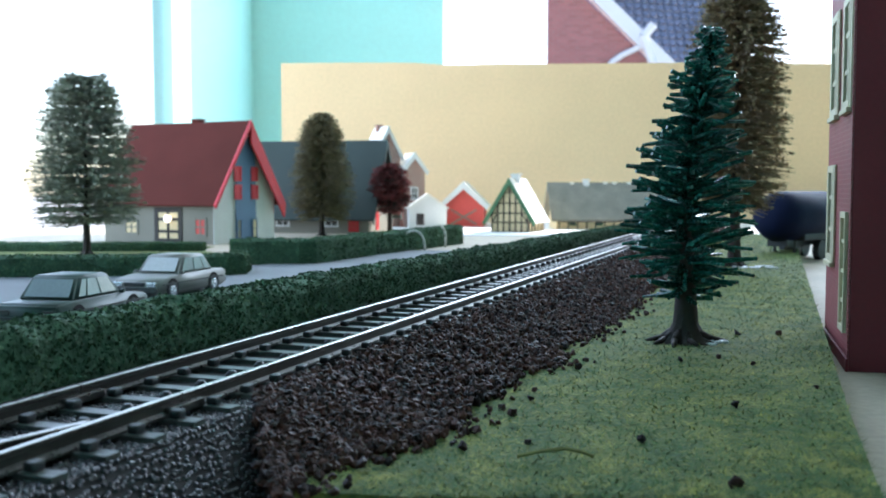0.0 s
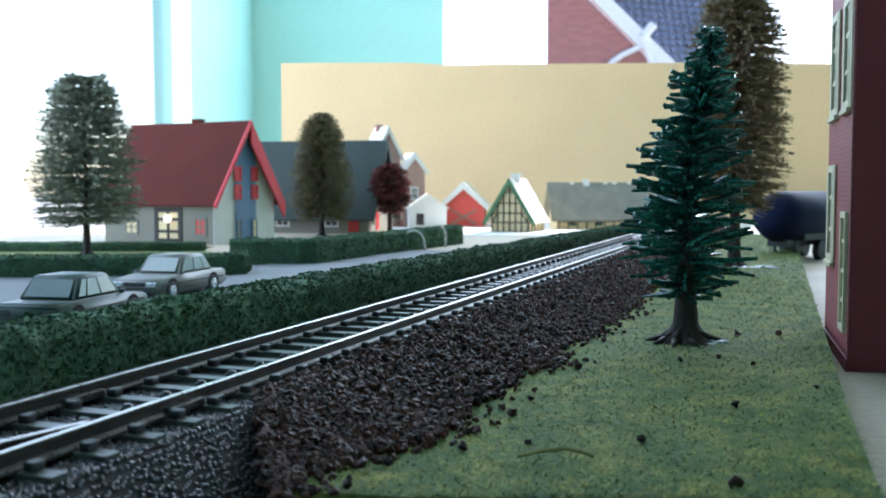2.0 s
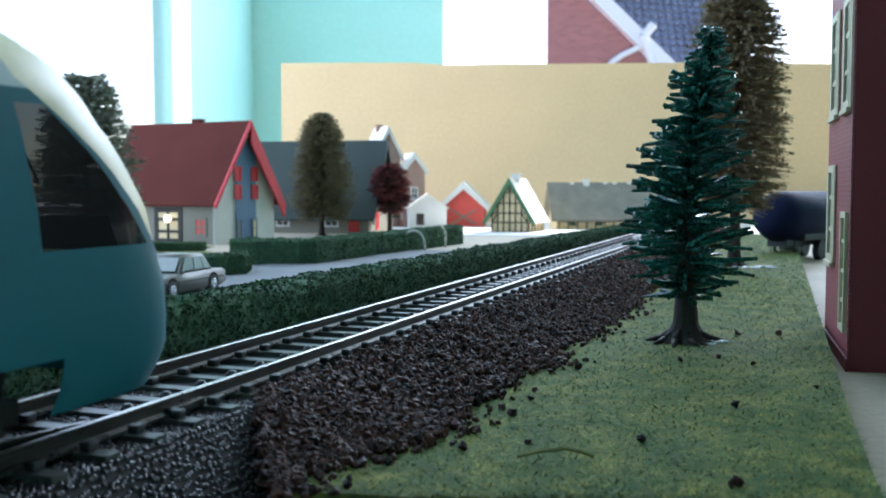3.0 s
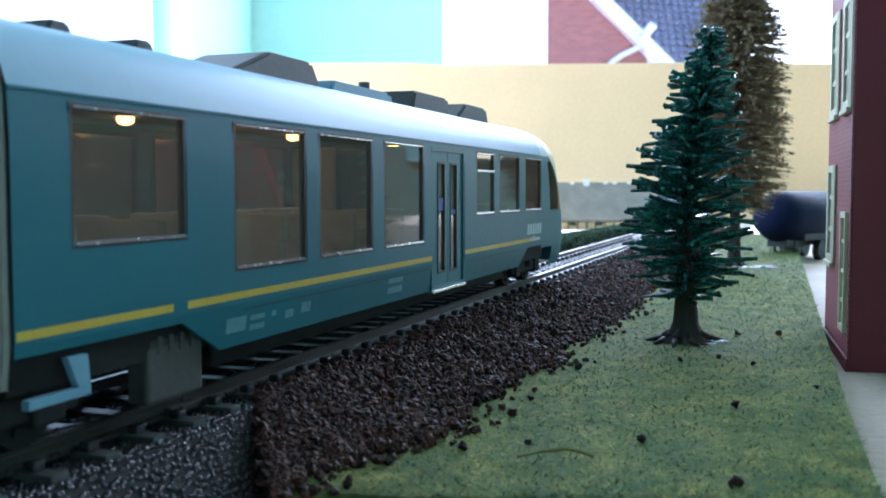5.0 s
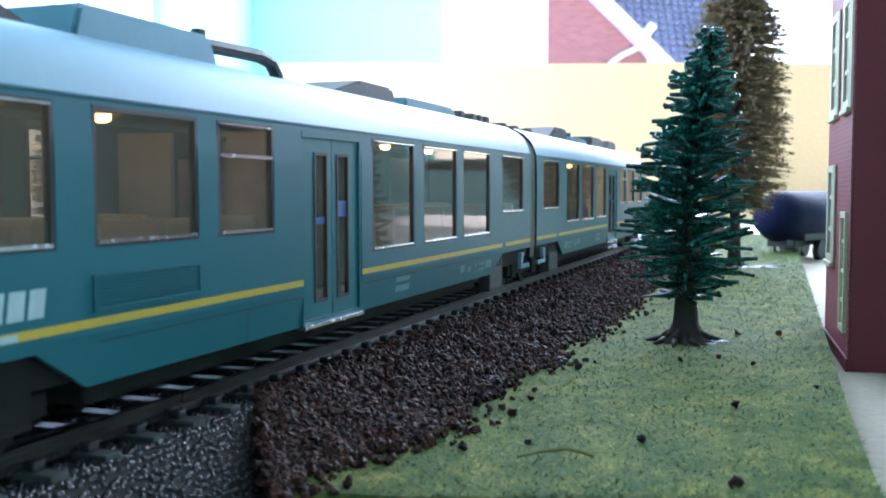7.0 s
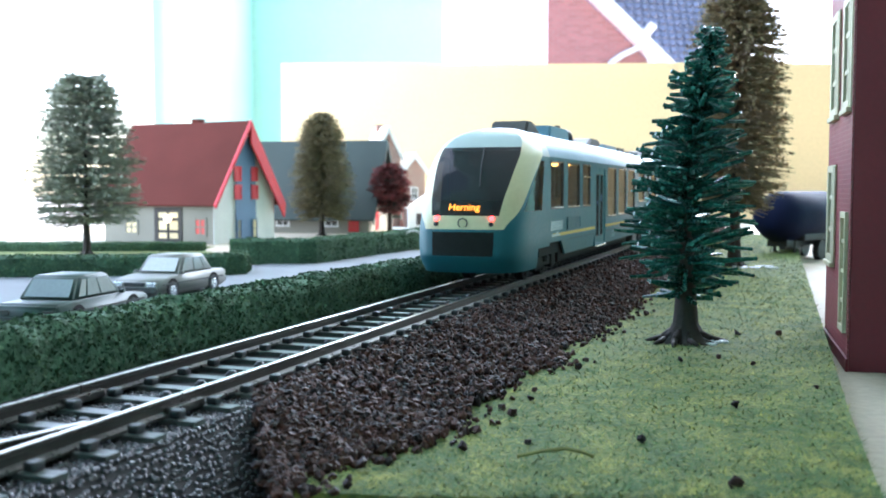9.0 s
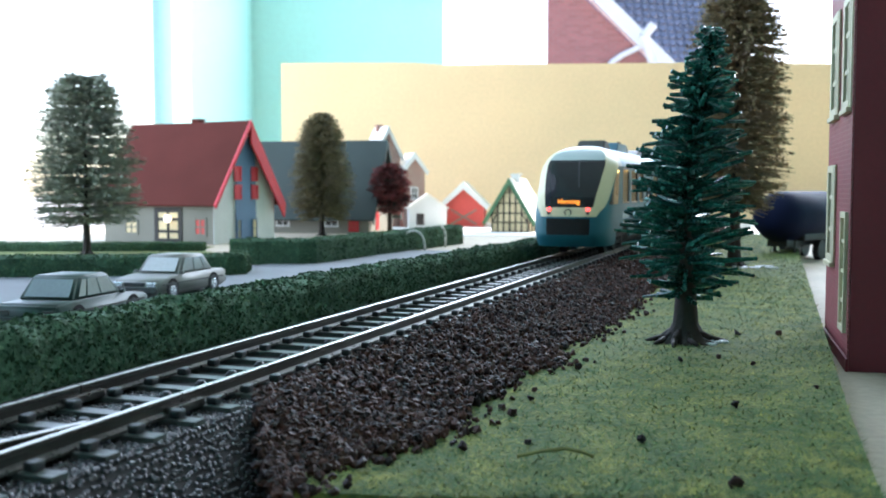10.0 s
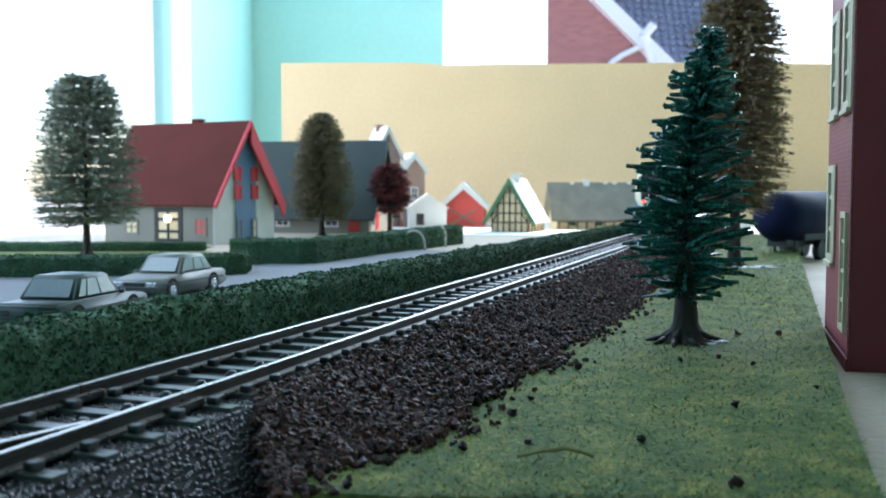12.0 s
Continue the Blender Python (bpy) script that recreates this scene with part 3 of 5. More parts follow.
def skin(side):
    """One side of the body, with its windows, door and wheel openings left open."""
    bm = B()
    uu = sorted({3.4, 31.0, 40.0, 188.5, 196.5, NOSE_FROM, DOOR[0], DOOR[1], *(w[0] for w in WINDOWS), *(w[1] for w in WINDOWS)})
    zz = [6.3, 11.0, 12.0, 16.3, 21.1, 36.0, 36.2, 37.0]
    for a, b in zip(uu, uu[1:]):
        for lo, hi in zip(zz, zz[1:]):
            mu, mz = (a + b) / 2, (lo + hi) / 2
            if any(w[0] < mu < w[1] and w[2] < mz < w[3] for w in WINDOWS) or (DOOR[0] < mu < DOOR[1] and mz < 36.0):
                continue
            if mz < 11 and (mu < 31 or mu > 196.5):
                continue
            corners = [(a, lo), (b, lo), (b, hi), (a, hi)]
            slant = None
            if mz < 11 and 31 < mu < 40:
                slant = lambda u: 11 - (u - 31) / 9 * 4.7
            if mz < 11 and 188.5 < mu < 196.5:
                slant = lambda u: 6.3 + (u - 188.5) / 8 * 4.7
            if slant:
                corners = [(u, z) for u, z in ((a, slant(a)), (b, slant(b)), (b, hi), (a, hi))]
                corners = [c for i, c in enumerate(corners) if abs(c[0] - corners[i - 1][0]) + abs(c[1] - corners[i - 1][1]) > 1e-6]
            n = 3 if hi - lo > 8 else 1
            if n == 1:
                quad(bm, *(Vector((u, side * half_width(z), z)) * MM for u, z in corners))
            else:
                for i in range(n):
                    z0, z1 = lo + (hi - lo) * i / n, lo + (hi - lo) * (i + 1) / n
                    quad(bm, *(Vector((u, side * half_width(z), z)) * MM for u, z in ((a, z0), (b, z0), (b, z1), (a, z1))))
    bmesh.ops.remove_doubles(bm, verts=bm.verts, dist=1e-7)
    # give the sheet its thickness
    made = bmesh.ops.extrude_face_region(bm, geom=bm.faces[:])
    for v in made["geom"]:
        if isinstance(v, bmesh.types.BMVert):
            v.co.y -= side * 0.0007
    return bm


def strip(bm, side, u0, u1, z0, z1, proud=0.05, slant=0.0):
    """A thin painted mark lying on the side."""
    y0, y1 = side * (half_width(z0) + proud), side * (half_width(z1) + proud)
    quad(bm, (u0 * MM, y0 * MM, z0 * MM), (u1 * MM, y0 * MM, z0 * MM), ((u1 + slant) * MM, y1 * MM, z1 * MM), ((u0 + slant) * MM, y1 * MM, z1 * MM))


def ring_frame(bm, side, u0, u1, z0, z1, w, out, deep):
    for a, b, lo, hi in ((u0, u1, z0, z0 + w), (u0, u1, z1 - w, z1), (u0, u0 + w, z0 + w, z1 - w), (u1 - w, u1, z0 + w, z1 - w)):
        y = 15.6
        ya, yb = sorted((side * (y + out), side * (y - deep)))
        box(bm, a * MM, b * MM, ya * MM, yb * MM, lo * MM, hi * MM)


SCREEN_EDGE = [(3.5, 0.185), (16.3, 0.185), (20, 0.205), (30, 0.24), (39.4, 0.27), (46, 0.29)]
PILLAR_EDGE = [(3.5, 0.24), (16.3, 0.24), (18, 0.26), (20, 0.31), (22, 0.35), (30, 0.46), (35, 0.60), (38, 0.72), (46, 0.76)]


def warp(f, z):
    """Spreads the nose's columns so that the pillar leans: it is broad at the brow and narrow at the lamps."""
    return math.copysign(at_z([(0, 0), (0.52, at_z(SCREEN_EDGE, z)), (0.62, at_z(PILLAR_EDGE, z)), (0.97, 0.77), (1.0, 1.0)], abs(f)), f)


def nose_part(name, car, mat, keep, label="", smooth=True, only=0):
    fs = [0, 0.13, 0.26, 0.39, 0.52, 0.57, 0.62, 0.66, 0.70, 0.74, 0.78, 0.82, 0.86, 0.90, 0.94, 0.97, 1.0]
    fs = [-f for f in fs[:0:-1]] + fs
    zs = [4.2, 5.0, 6.3, 8, 9, 10, 12, 14, 15, 15.6, 16.3, 17.4, 18.6, 20, 21.1, 23, 25, 27, 29, 31, 33, 34.5, 35.6, 37, 38, 39.4, 41, 42.5, 44, 45, 45.6, 46]
    bm = B()
    for a, b in zip(fs, fs[1:]):
        for lo, hi in zip(zs, zs[1:]):
            if keep(abs(a + b) / 2, (lo + hi) / 2) and (a + b) * only >= 0:
                quad(bm, *(nose_point(warp(f, z), z) for f, z in ((a, lo), (b, lo), (b, hi), (a, hi))))
    bmesh.ops.remove_doubles(bm, verts=bm.verts, dist=1e-7)
    return part(name, bm, mat, car, label, smooth)


def in_screen(f, z):
    return f < 0.52 and 20 < z < 39.4


def in_cab_window(f, z):
    return 0.66 < f < 0.97 and 21.1 < z < 35.6


def in_cream(f, z):
    return (f < 0.62 and 16.3 < z < 20) or (0.52 < f < 0.62 and 20 < z < 44)


def in_grille(f, z):
    return f < 0.52 and 9 < z < 15.6


def lump(bm, u0, u1, half, z0, z1, front=2.0, back=2.0, bevel=0.6):
    """A roof unit with sloping ends."""
    prism_y(bm, [(u0 * MM, z0 * MM), (u1 * MM, z0 * MM), ((u1 - front) * MM, z1 * MM), ((u0 + back) * MM, z1 * MM)], -half * MM, half * MM)
    bmesh.ops.bevel(bm, geom=bm.edges[:], offset=bevel * MM, segments=2, affect="EDGES")
    return bm


def wheelset(car, name_parent, u):
    bm = rod(B(), (0, -9 * MM, 0), (0, 9 * MM, 0), 1.0 * MM, n=10)
    for y in (-8.3, 8.3):
        rod(bm, (0, (y - 1.2) * MM, 0), (0, (y + 1.2) * MM, 0), 4.9 * MM, 4.9 * MM, 24)
        for k in range(6):
            a = k * math.pi / 3
            s = math.copysign(1.25, y)
            rod(bm, (3.2 * MM * math.cos(a), (y + s) * MM, 3.2 * MM * math.sin(a)), (3.2 * MM * math.cos(a), (y + s * 1.2) * MM, 3.2 * MM * math.sin(a)), 0.6 * MM, n=6)
    return part("wheelset", bm, UNDER, name_parent, at=pose(u * MM, 0, 4.9 * MM))


def bogie(car, u, gap):
    bm = B()
    for y in (-12.6, 11.0):
        box(bm, (-gap - 5) * MM, (gap + 5) * MM, y * MM, (y + 1.6) * MM, 3.6 * MM, 6.4 * MM, 0.0003)
        for k in (-gap, gap):
            box(bm, (k - 2.4) * MM, (k + 2.4) * MM, (y - 0.5) * MM, (y + 2.1) * MM, 2.8 * MM, 7.4 * MM, 0.0004)
        rod(bm, (0, (y + 0.8) * MM, 5 * MM), (0, (y + 0.8) * MM, 10 * MM), 2.0 * MM, n=10)
    box(bm, -4 * MM, 4 * MM, -11 * MM, 11 * MM, 5 * MM, 9 * MM)
    bo = part("bogie", bm, UNDER, car, "black bogie frame", at=pose(u * MM, 0, 0))
    return [wheelset(car, bo, -gap), wheelset(car, bo, gap)]


def railcar(rear):
    """Half of the two-part railcar, its joint at the origin and its nose towards +x."""
    which = "trailing" if rear else "leading"
    car = thing("railcar", pose(0, 0, 0), f"teal and pale blue diesel railcar, {which} half, on the rails", "train", "two coupled railcar halves")
    for side in (-1, 1):
        part("side_wall", skin(side), TEAL, car, "teal painted body side")
    # roof shell
    bm = B()
    prof = [(-y, z) for y, z in ROOF_LINE] + [(y, z) for y, z in ROOF_LINE[-2::-1]]
    rows = [[bm.verts.new((u * MM, y * MM, z * MM)) for y, z in prof] for u in (3.4, 60, 120, 180, NOSE_FROM)]
    for a, b in zip(rows, rows[1:]):
        for j in range(len(prof) - 1):
            bm.faces.new((a[j], b[j], b[j + 1], a[j + 1]))
    part("roof", bm, ROOF_PAINT, car, "pale blue-grey roof", True)
    # a narrow gutter line over the windows
    for side in (-1, 1):
        bm = B()
        ya, yb = sorted((side * 15.4, side * 15.75))
        box(bm, 3.4 * MM, NOSE_FROM * MM, ya * MM, yb * MM, 36.85 * MM, 37.15 * MM)
        part("gutter", bm, TEAL, car)
    # nose
    nose_part("nose_lower", car, TEAL, lambda f, z: z < 37 and not (in_screen(f, z) or in_cab_window(f, z) or in_cream(f, z) or in_grille(f, z)) and not (f > 0.93 and z < 11), "teal nose and skirt")
    nose_part("nose_top", car, BROW, lambda f, z: z > 37 and not (in_screen(f, z) or in_cream(f, z)), "grey-cream brow")
    nose_part("nose_surround", car, CREAM, in_cream, "cream windscreen surround")
    nose_part("grille", car, UNDER, in_grille, "black coupling cover")
    ws = nose_part("windscreen", car, SCREEN_GLASS, in_screen, "dark windscreen")
    for sg in (-1, 1):
        nose_part("cab_window", car, CAB_GLASS, in_cab_window, "dark cab side window", only=sg)
    bm = B()
    quad(bm, *(nose_point(f, z) * 0.985 for f, z in ((-0.19, 20.2), (0.19, 20.2), (0.19, 24.5), (-0.19, 24.5))))
    part("sign_box", bm, DARK, car)
    wiper = B()
    a, b = nose_point(0.03, 39.0), nose_point(0.07, 28)
    tube(wiper, [a + Vector((0.0005, 0, 0)), a.lerp(b, 0.5) + Vector((0.0012, 0, 0)), b + Vector((0.0006, 0, 0))], 0.00022)
    part("wiper", wiper, DARK, ws)
    # destination sign, seen through the lower windscreen
    txt = bpy.data.curves.new("destination", "FONT")
    txt.body, txt.size, txt.align_x, txt.align_y, txt.extrude = "Herning", 0.0028, "CENTER", "CENTER", 0.00005
    txt.materials.append(SIGN_GLOW)
    ob = new("destination_sign", txt)
    ob.parent = car
    p = nose_point(0, 22.3)
    ob.matrix_basis = Matrix.Translation(p + Vector((0.0007, 0, 0))) @ Matrix(((0, 0, 1, 0), (1, 0, 0, 0), (0, 1, 0, 0), (0, 0, 0, 1))) @ pose(0, 0, 0, -24, 0, 0)
    tagged(ob, "glowing orange destination sign")
    # front lamps
    for f in (-0.165, 0.165):
        for z, mat, lab in ((19.3, RED_GLOW if rear else DARK, "red tail lamp" if rear else "dark lamp"), (17.7, DARK, "unlit lamp")):
            p = nose_point(f, z)
            out = (p - Vector((0.222, 0, p.z))).normalized()
            part("lamp", rod(B(), p - out * 0.0003, p + out * 0.0005, 0.00070, 0.0006, 12), mat, car, lab)
    p = nose_point(0, 18)
    bm = B()
    for k in range(16):
        a0, a1 = k * math.pi / 8, (k + 1) * math.pi / 8
        rod(bm, p + Vector((0.0003, 0.0013 * math.cos(a0), 0.0013 * math.sin(a0))), p + Vector((0.0003, 0.0013 * math.cos(a1), 0.0013 * math.sin(a1))), 0.0002, n=5)
    part("badge", bm, DARK_GREY, car)
    # windows
    for side in (-1, 1):
        for i, (u0, u1, z0, z1) in enumerate(WINDOWS):
            u1 = u1 - 0.05
            bm = B()
            ring_frame(bm, side, u0, u1, z0, z1, 0.55, 0.12, 0.8)
            fr = part("window_frame", bm, DARK, car, "black rubber window frame")
            bm = B()
            y = side * 15.35
            quad(bm, (u0 * MM, y * MM, z0 * MM), (u1 * MM, y * MM, z0 * MM), (u1 * MM, y * MM, z1 * MM), (u0 * MM, y * MM, z1 * MM))
            pane = part("pane", bm, TRAIN_GLASS, fr)
            pane.visible_shadow = False
            bm = B()
            ya, yb = sorted((side * 15.6, side * 15.95))
            box(bm, (u0 + 0.5) * MM, (u1 - 0.5) * MM, ya * MM, yb * MM, (z0 + 0.35) * MM, (z0 + 0.75) * MM)
            if i != 5:
                box(bm, (u0 + 0.5) * MM, (u1 - 0.5) * MM, ya * MM, yb * MM, (z1 - 0.55) * MM, (z1 - 0.35) * MM)
            if i == 4:
                box(bm, (u0 + 0.5) * MM, (u1 - 0.5) * MM, ya * MM, yb * MM, (z1 - 4.8) * MM, (z1 - 4.3) * MM)
            part("trim", bm, SILVER, fr, "bright window trim")
        # the double door
        d0, d1, dz0, dz1 = DOOR
        bm = B()
        ring_frame(bm, side, d0, d1, dz0, dz1, 0.8, 0.10, 1.0)
        part("door_frame", bm, TEAL, car)
        for k in (0, 1):
            a = d0 + 0.9 + k * 9.95
            b = a + 9.75
            wa, wb, wz0, wz1 = (a + 3.6, b - 1.6, 9.6, 33.0) if k == 0 else (a + 1.6, b - 3.6, 9.6, 33.0)
            bm = B()
            ya, yb = sorted((side * 15.35, side * 14.8))
            for x0, x1, q0, q1 in ((a, b, dz0 + 0.6, wz0), (a, b, wz1, dz1 - 0.8), (a, wa, wz0, wz1), (wb, b, wz0, wz1)):
                box(bm, x0 * MM, x1 * MM, ya * MM, yb * MM, q0 * MM, q1 * MM)
            leaf = part("door_leaf", bm, TEAL_DOOR, car, "teal sliding door leaf")
            bm = B()
            ring_frame(bm, side, wa, wb, wz0, wz1, 0.45, -0.1, 0.7)
            part("door_window_frame", bm, DARK, leaf)
            bm = B()
            y = side * 15.1
            quad(bm, (wa * MM, y * MM, wz0 * MM), (wb * MM, y * MM, wz0 * MM), (wb * MM, y * MM, wz1 * MM), (wa * MM, y * MM, wz1 * MM))
            part("door_pane", bm, TRAIN_GLASS, leaf).visible_shadow = False
            bm = B()
            y = side * 15.22
            lo, hi = (22.8, 25.4) if k == 0 else (21.8, 22.9)
            quad(bm, ((wa + .4) * MM, y * MM, lo * MM), ((wb - .4) * MM, y * MM, lo * MM), ((wb - .4) * MM, y * MM, hi * MM), ((wa + .4) * MM, y * MM, hi * MM))
            part("sticker", bm, DOOR_BLUE, leaf, "blue door sticker")
        bm = B()
        ya, yb = sorted((side * 14.5, side * 16.2))
        box(bm, d0 * MM, d1 * MM, ya * MM, yb * MM, 5.8 * MM, 6.4 * MM, 0.0001)
        part("door_step", bm, SILVER, car, "thin door step")
        # painted line, name bars and small print
        bm = B()
        for a, b in ((3.6, 29), (32, DOOR[0] - 0.1), (DOOR[1] + 0.1, 209)):
            strip(bm, side, a, b, 12.65, 13.6)
        part("painted_line", bm, YELLOW, car, "narrow yellow line")
        for k in range(6):
            u = 195.4 + k * 2.75
            bm = B()
            strip(bm, side, u, u + 2.2, 14.6, 17.5, 0.06, 0.45 * (1 if side < 0 else -1))
            part("name_bar", bm, PRINT, car, "pale bar in place of lettering")
        for a, b, lo, hi in ((199, 210, 12.7, 13.4), (201.5, 204, 13.45, 14.0), (41, 46, 8.2, 10.2), (47, 51, 9.3, 10.0), (47, 51, 7.9, 8.7), (53, 54.2, 9.2, 10.0), (57, 59.5, 8.4, 9.6), (62, 65, 8.6, 10.2),
                             (96, 103, 9.9, 10.8), (96, 103, 8.0, 9.2)):
            bm = B()
            strip(bm, side, a, b, lo, hi, 0.08)
            part("print_bar", bm, PRINT if a > 190 else PRINT_FAINT, car, "faint bar in place of small print")
        bm = B()
        strip(bm, side, 45, 118, 11.0, 11.15, 0.05)
        strip(bm, side, 142, 187, 10.9, 11.05, 0.05)
        strip(bm, side, 156, 156.2, 6.5, 10.9, 0.05)
        part("panel_joint", bm, DARK, car)
        if rear:
            bm = B()
            ring_frame(bm, side, 168, 188, 14.3, 18.2, 0.3, 0.45, 0.2)
            for k in range(9):
                z = 14.6 + k * 0.4
                ya, yb = sorted((side * 15.7, side * 16.0))
                box(bm, 168.2 * MM, 187.8 * MM, ya * MM, yb * MM, z * MM, (z + 0.16) * MM)
            part("vent_grille", bm, TEAL, car, "slatted teal vent panel")
    # inside
    bm = B()
    pan = box(B(), 4 * MM, 219 * MM, -14.0 * MM, 14.0 * MM, 7.0 * MM, 8.4 * MM)
    box(pan, 4 * MM, 219 * MM, -14.2 * MM, -13.4 * MM, 8.4 * MM, 11.6 * MM)
    box(pan, 4 * MM, 219 * MM, 13.4 * MM, 14.2 * MM, 8.4 * MM, 11.6 * MM)
    part("floor_pan", pan, UNDER, car, "dark floor pan")
    box(bm, 4 * MM, 219 * MM, -13.3 * MM, 13.3 * MM, 8.5 * MM, 8.9 * MM)
    box(bm, 4 * MM, 219 * MM, -14.2 * MM, 14.2 * MM, 38 * MM, 39 * MM)
    box(bm, 218 * MM, 219 * MM, -14 * MM, 14 * MM, 8.6 * MM, 38 * MM)
    box(bm, 116 * MM, 117 * MM, -14.6 * MM, -5 * MM, 8.6 * MM, 36 * MM)
    box(bm, 116 * MM, 117 * MM, 5 * MM, 14.6 * MM, 8.6 * MM, 36 * MM)
    box(bm, 143 * MM, 144 * MM, -14.6 * MM, -5 * MM, 8.6 * MM, 36 * MM)
    box(bm, 143 * MM, 144 * MM, 5 * MM, 14.6 * MM, 8.6 * MM, 36 * MM)
    part("interior", bm, INSIDE, car, "beige interior lining")
    bm = B()
    box(bm, -0.0021, 0.0021, -0.0043, 0.0043, 0, 0.0065, 0.0006)
    box(bm, -0.0026, -0.0006, -0.0043, 0.0043, 0.004, 0.0150, 0.0008)
    seat_me = mesh_from("seat", bm, SEAT)
    for u in (16, 29, 46, 59, 72, 85, 97, 110, 152, 163, 174, 186, 198, 209):
        for y in (-9.3, 9.3):
            part("seat", seat_me, None, car, at=pose(u * MM, y * MM, 8.6 * MM, 0, 0, 180 if u % 2 else 0))
    bm = B()
    for z0, z1, r0, r1 in ((38.1, 37.3, 1.3, 1.3), (37.3, 36.9, 1.3, 0.9), (36.9, 36.75, 0.9, 0.3)):
        rod(bm, (0, 0, z0 * MM), (0, 0, z1 * MM), r0 * MM, r1 * MM, 12)
    lamp_me = mesh_from("ceiling_lamp", bm, LAMP_GLOW, True)
    for u in (22, 52, 80, 104, 156, 178, 202):
        for y in (-8, 8):
            part("ceiling_lamp", lamp_me, None, car, "warm glowing ceiling lamp", at=pose(u * MM, y * MM, 0))
    # roof units
    for a, b, half, h, fr, bk in (((182, 205, 6.0, 49.0, 4, 12), (78, 113, 6.0, 48.4, 16, 3)) if rear else ((56, 89, 6.2, 49.3, 4, 14), (133, 158, 6, 49.2, 1, 2), (160, 188, 7.0, 48.9, 3, 8))):
        part("roof_unit", lump(B(), a, b, half, 44.3, h, fr, bk), DARK_GREY, car, "dark grey roof unit")
    for a, b in (((150, 181), (42, 77)) if rear else ((90, 120), (181, 214))):
        if b < 205:
            tall = rear and a > 100
            part("roof_fairing", lump(B(), a, b, 8.0 if tall else 7.0, 44.0, 48.8 if tall else 47.0, 1.5, 2.5 if tall else 2), ROOF_PAINT, car, "pale roof fairing")
    bm = B()
    if rear:
        tube(bm, [Vector(p) * MM for p in ((148, 3, 45), (148, 3, 50.5), (148.2, 3, 48.4), (144, 3, 48.6), (131, 3, 48.9), (127, 3, 48.3), (125, 3, 46.5), (124, 3, 45))], 0.0011, 8)
        part("exhaust_pipe", bm, DARK_GREY, car, "dark bent exhaust pipe")
    else:
        rod(bm, (125 * MM, 2 * MM, 45 * MM), (125 * MM, 2 * MM, 50.2 * MM), 1.2 * MM, 1.2 * MM, 10)
        part("exhaust_stub", bm, DARK_GREY, car)
    for u in (8, 14, 20, 30) if rear else (10, 24, 40):
        part("roof_vent", lump(B(), u - 2.4, u + 2.4, 4.5, 45.0, 47.5 if rear else 46.9, 1.0, 0.8, 0.3), DARK_GREY, car)
    # below the floor
    bm = B()
    box(bm, 43 * MM, 185 * MM, -12 * MM, 12 * MM, 3.2 * MM, 7.4 * MM, 0.0006)
    part("underfloor", bm, UNDER, car)
    for y in (-14.2, 11.2):
        bm = B()
        box(bm, 26 * MM, 37.5 * MM, y * MM, (y + 3) * MM, 1.6 * MM, 9.8 * MM, 0.0005)
        kit = part("equipment_box", bm, DARK_GREY, car, "grey equipment box under the floor")
        for k in range(4):
            part("rib", box(B(), (28 + 2.2 * k) * MM, (28.8 + 2.2 * k) * MM, (y - 0.2) * MM, (y + 3.2) * MM, 7.6 * MM, 9.6 * MM), DARK_GREY, kit)
        bm = B()
        sg = math.copysign(1, y)
        for pts in (((5, 5.7), (14, 5.7), (14, 6.7), (5, 6.7)), ((12.2, 6.5), (14, 6.5), (13.6, 10.0), (10.6, 10.0))):
            y0, y1 = sorted((sg * 15.0, sg * 15.9))
            prism_y(bm, [(u * MM, z * MM) for u, z in pts], y0 * MM, y1 * MM)
        part("step_bracket", bm, ROOF_PAINT, car, "pale blue step bracket")
    wheels = bogie(car, 207, 10.5)
    if not rear:
        wheels += bogie(car, 0, 11)
        for k in range(8):
            bm = B()
            u = -3.36 + k * 0.84
            w = 0.0 if k % 2 else 0.25
            rim = [((half_width(z) - 0.5 - w) * MM, (z - (0.6 + w if z > 40 else 0)) * MM) for z in (8, 12, 32, 37, 39, 41.2, 43.2, 44.8, 45.7)]
            rim += [(-y, z) for y, z in rim[::-1]]
            near, far = [bm.verts.new((u * MM, y, z)) for y, z in rim], [bm.verts.new(((u + 0.84) * MM, y, z)) for y, z in rim]
            bm.faces.new(near)
            bm.faces.new(far[::-1])
            for i in range(len(rim)):
                bm.faces.new((near[i], far[i], far[(i + 1) % len(rim)], near[(i + 1) % len(rim)]))
            part("bellows_fold", bm, BELLOWS, car, "fold of the grey bellows between the halves")
    for end in (3.4,):
        bm = B()
        pts = [(half_width(z), z) for z in (8, 12, 32, 37, 39, 41.2, 43.2, 44.8, 45.7)]
        pts = pts + [(-y, z) for y, z in pts[::-1]]
        vs = [bm.verts.new((end * MM, y * MM, z * MM)) for y, z in pts]
        ws2 = [bm.verts.new((end * MM, y * 0.93 * MM, (z * 0.95 + 1) * MM)) for y, z in pts]
        for i in range(len(pts)):
            j = (i + 1) % len(pts)
            bm.faces.new((vs[i], vs[j], ws2[j], ws2[i]))
        part("end_rim", bm, DARK, car)
    return car, wheels


CAR_LEAD, WHEELS_LEAD = railcar(False)
CAR_TAIL, WHEELS_TAIL = railcar(True)


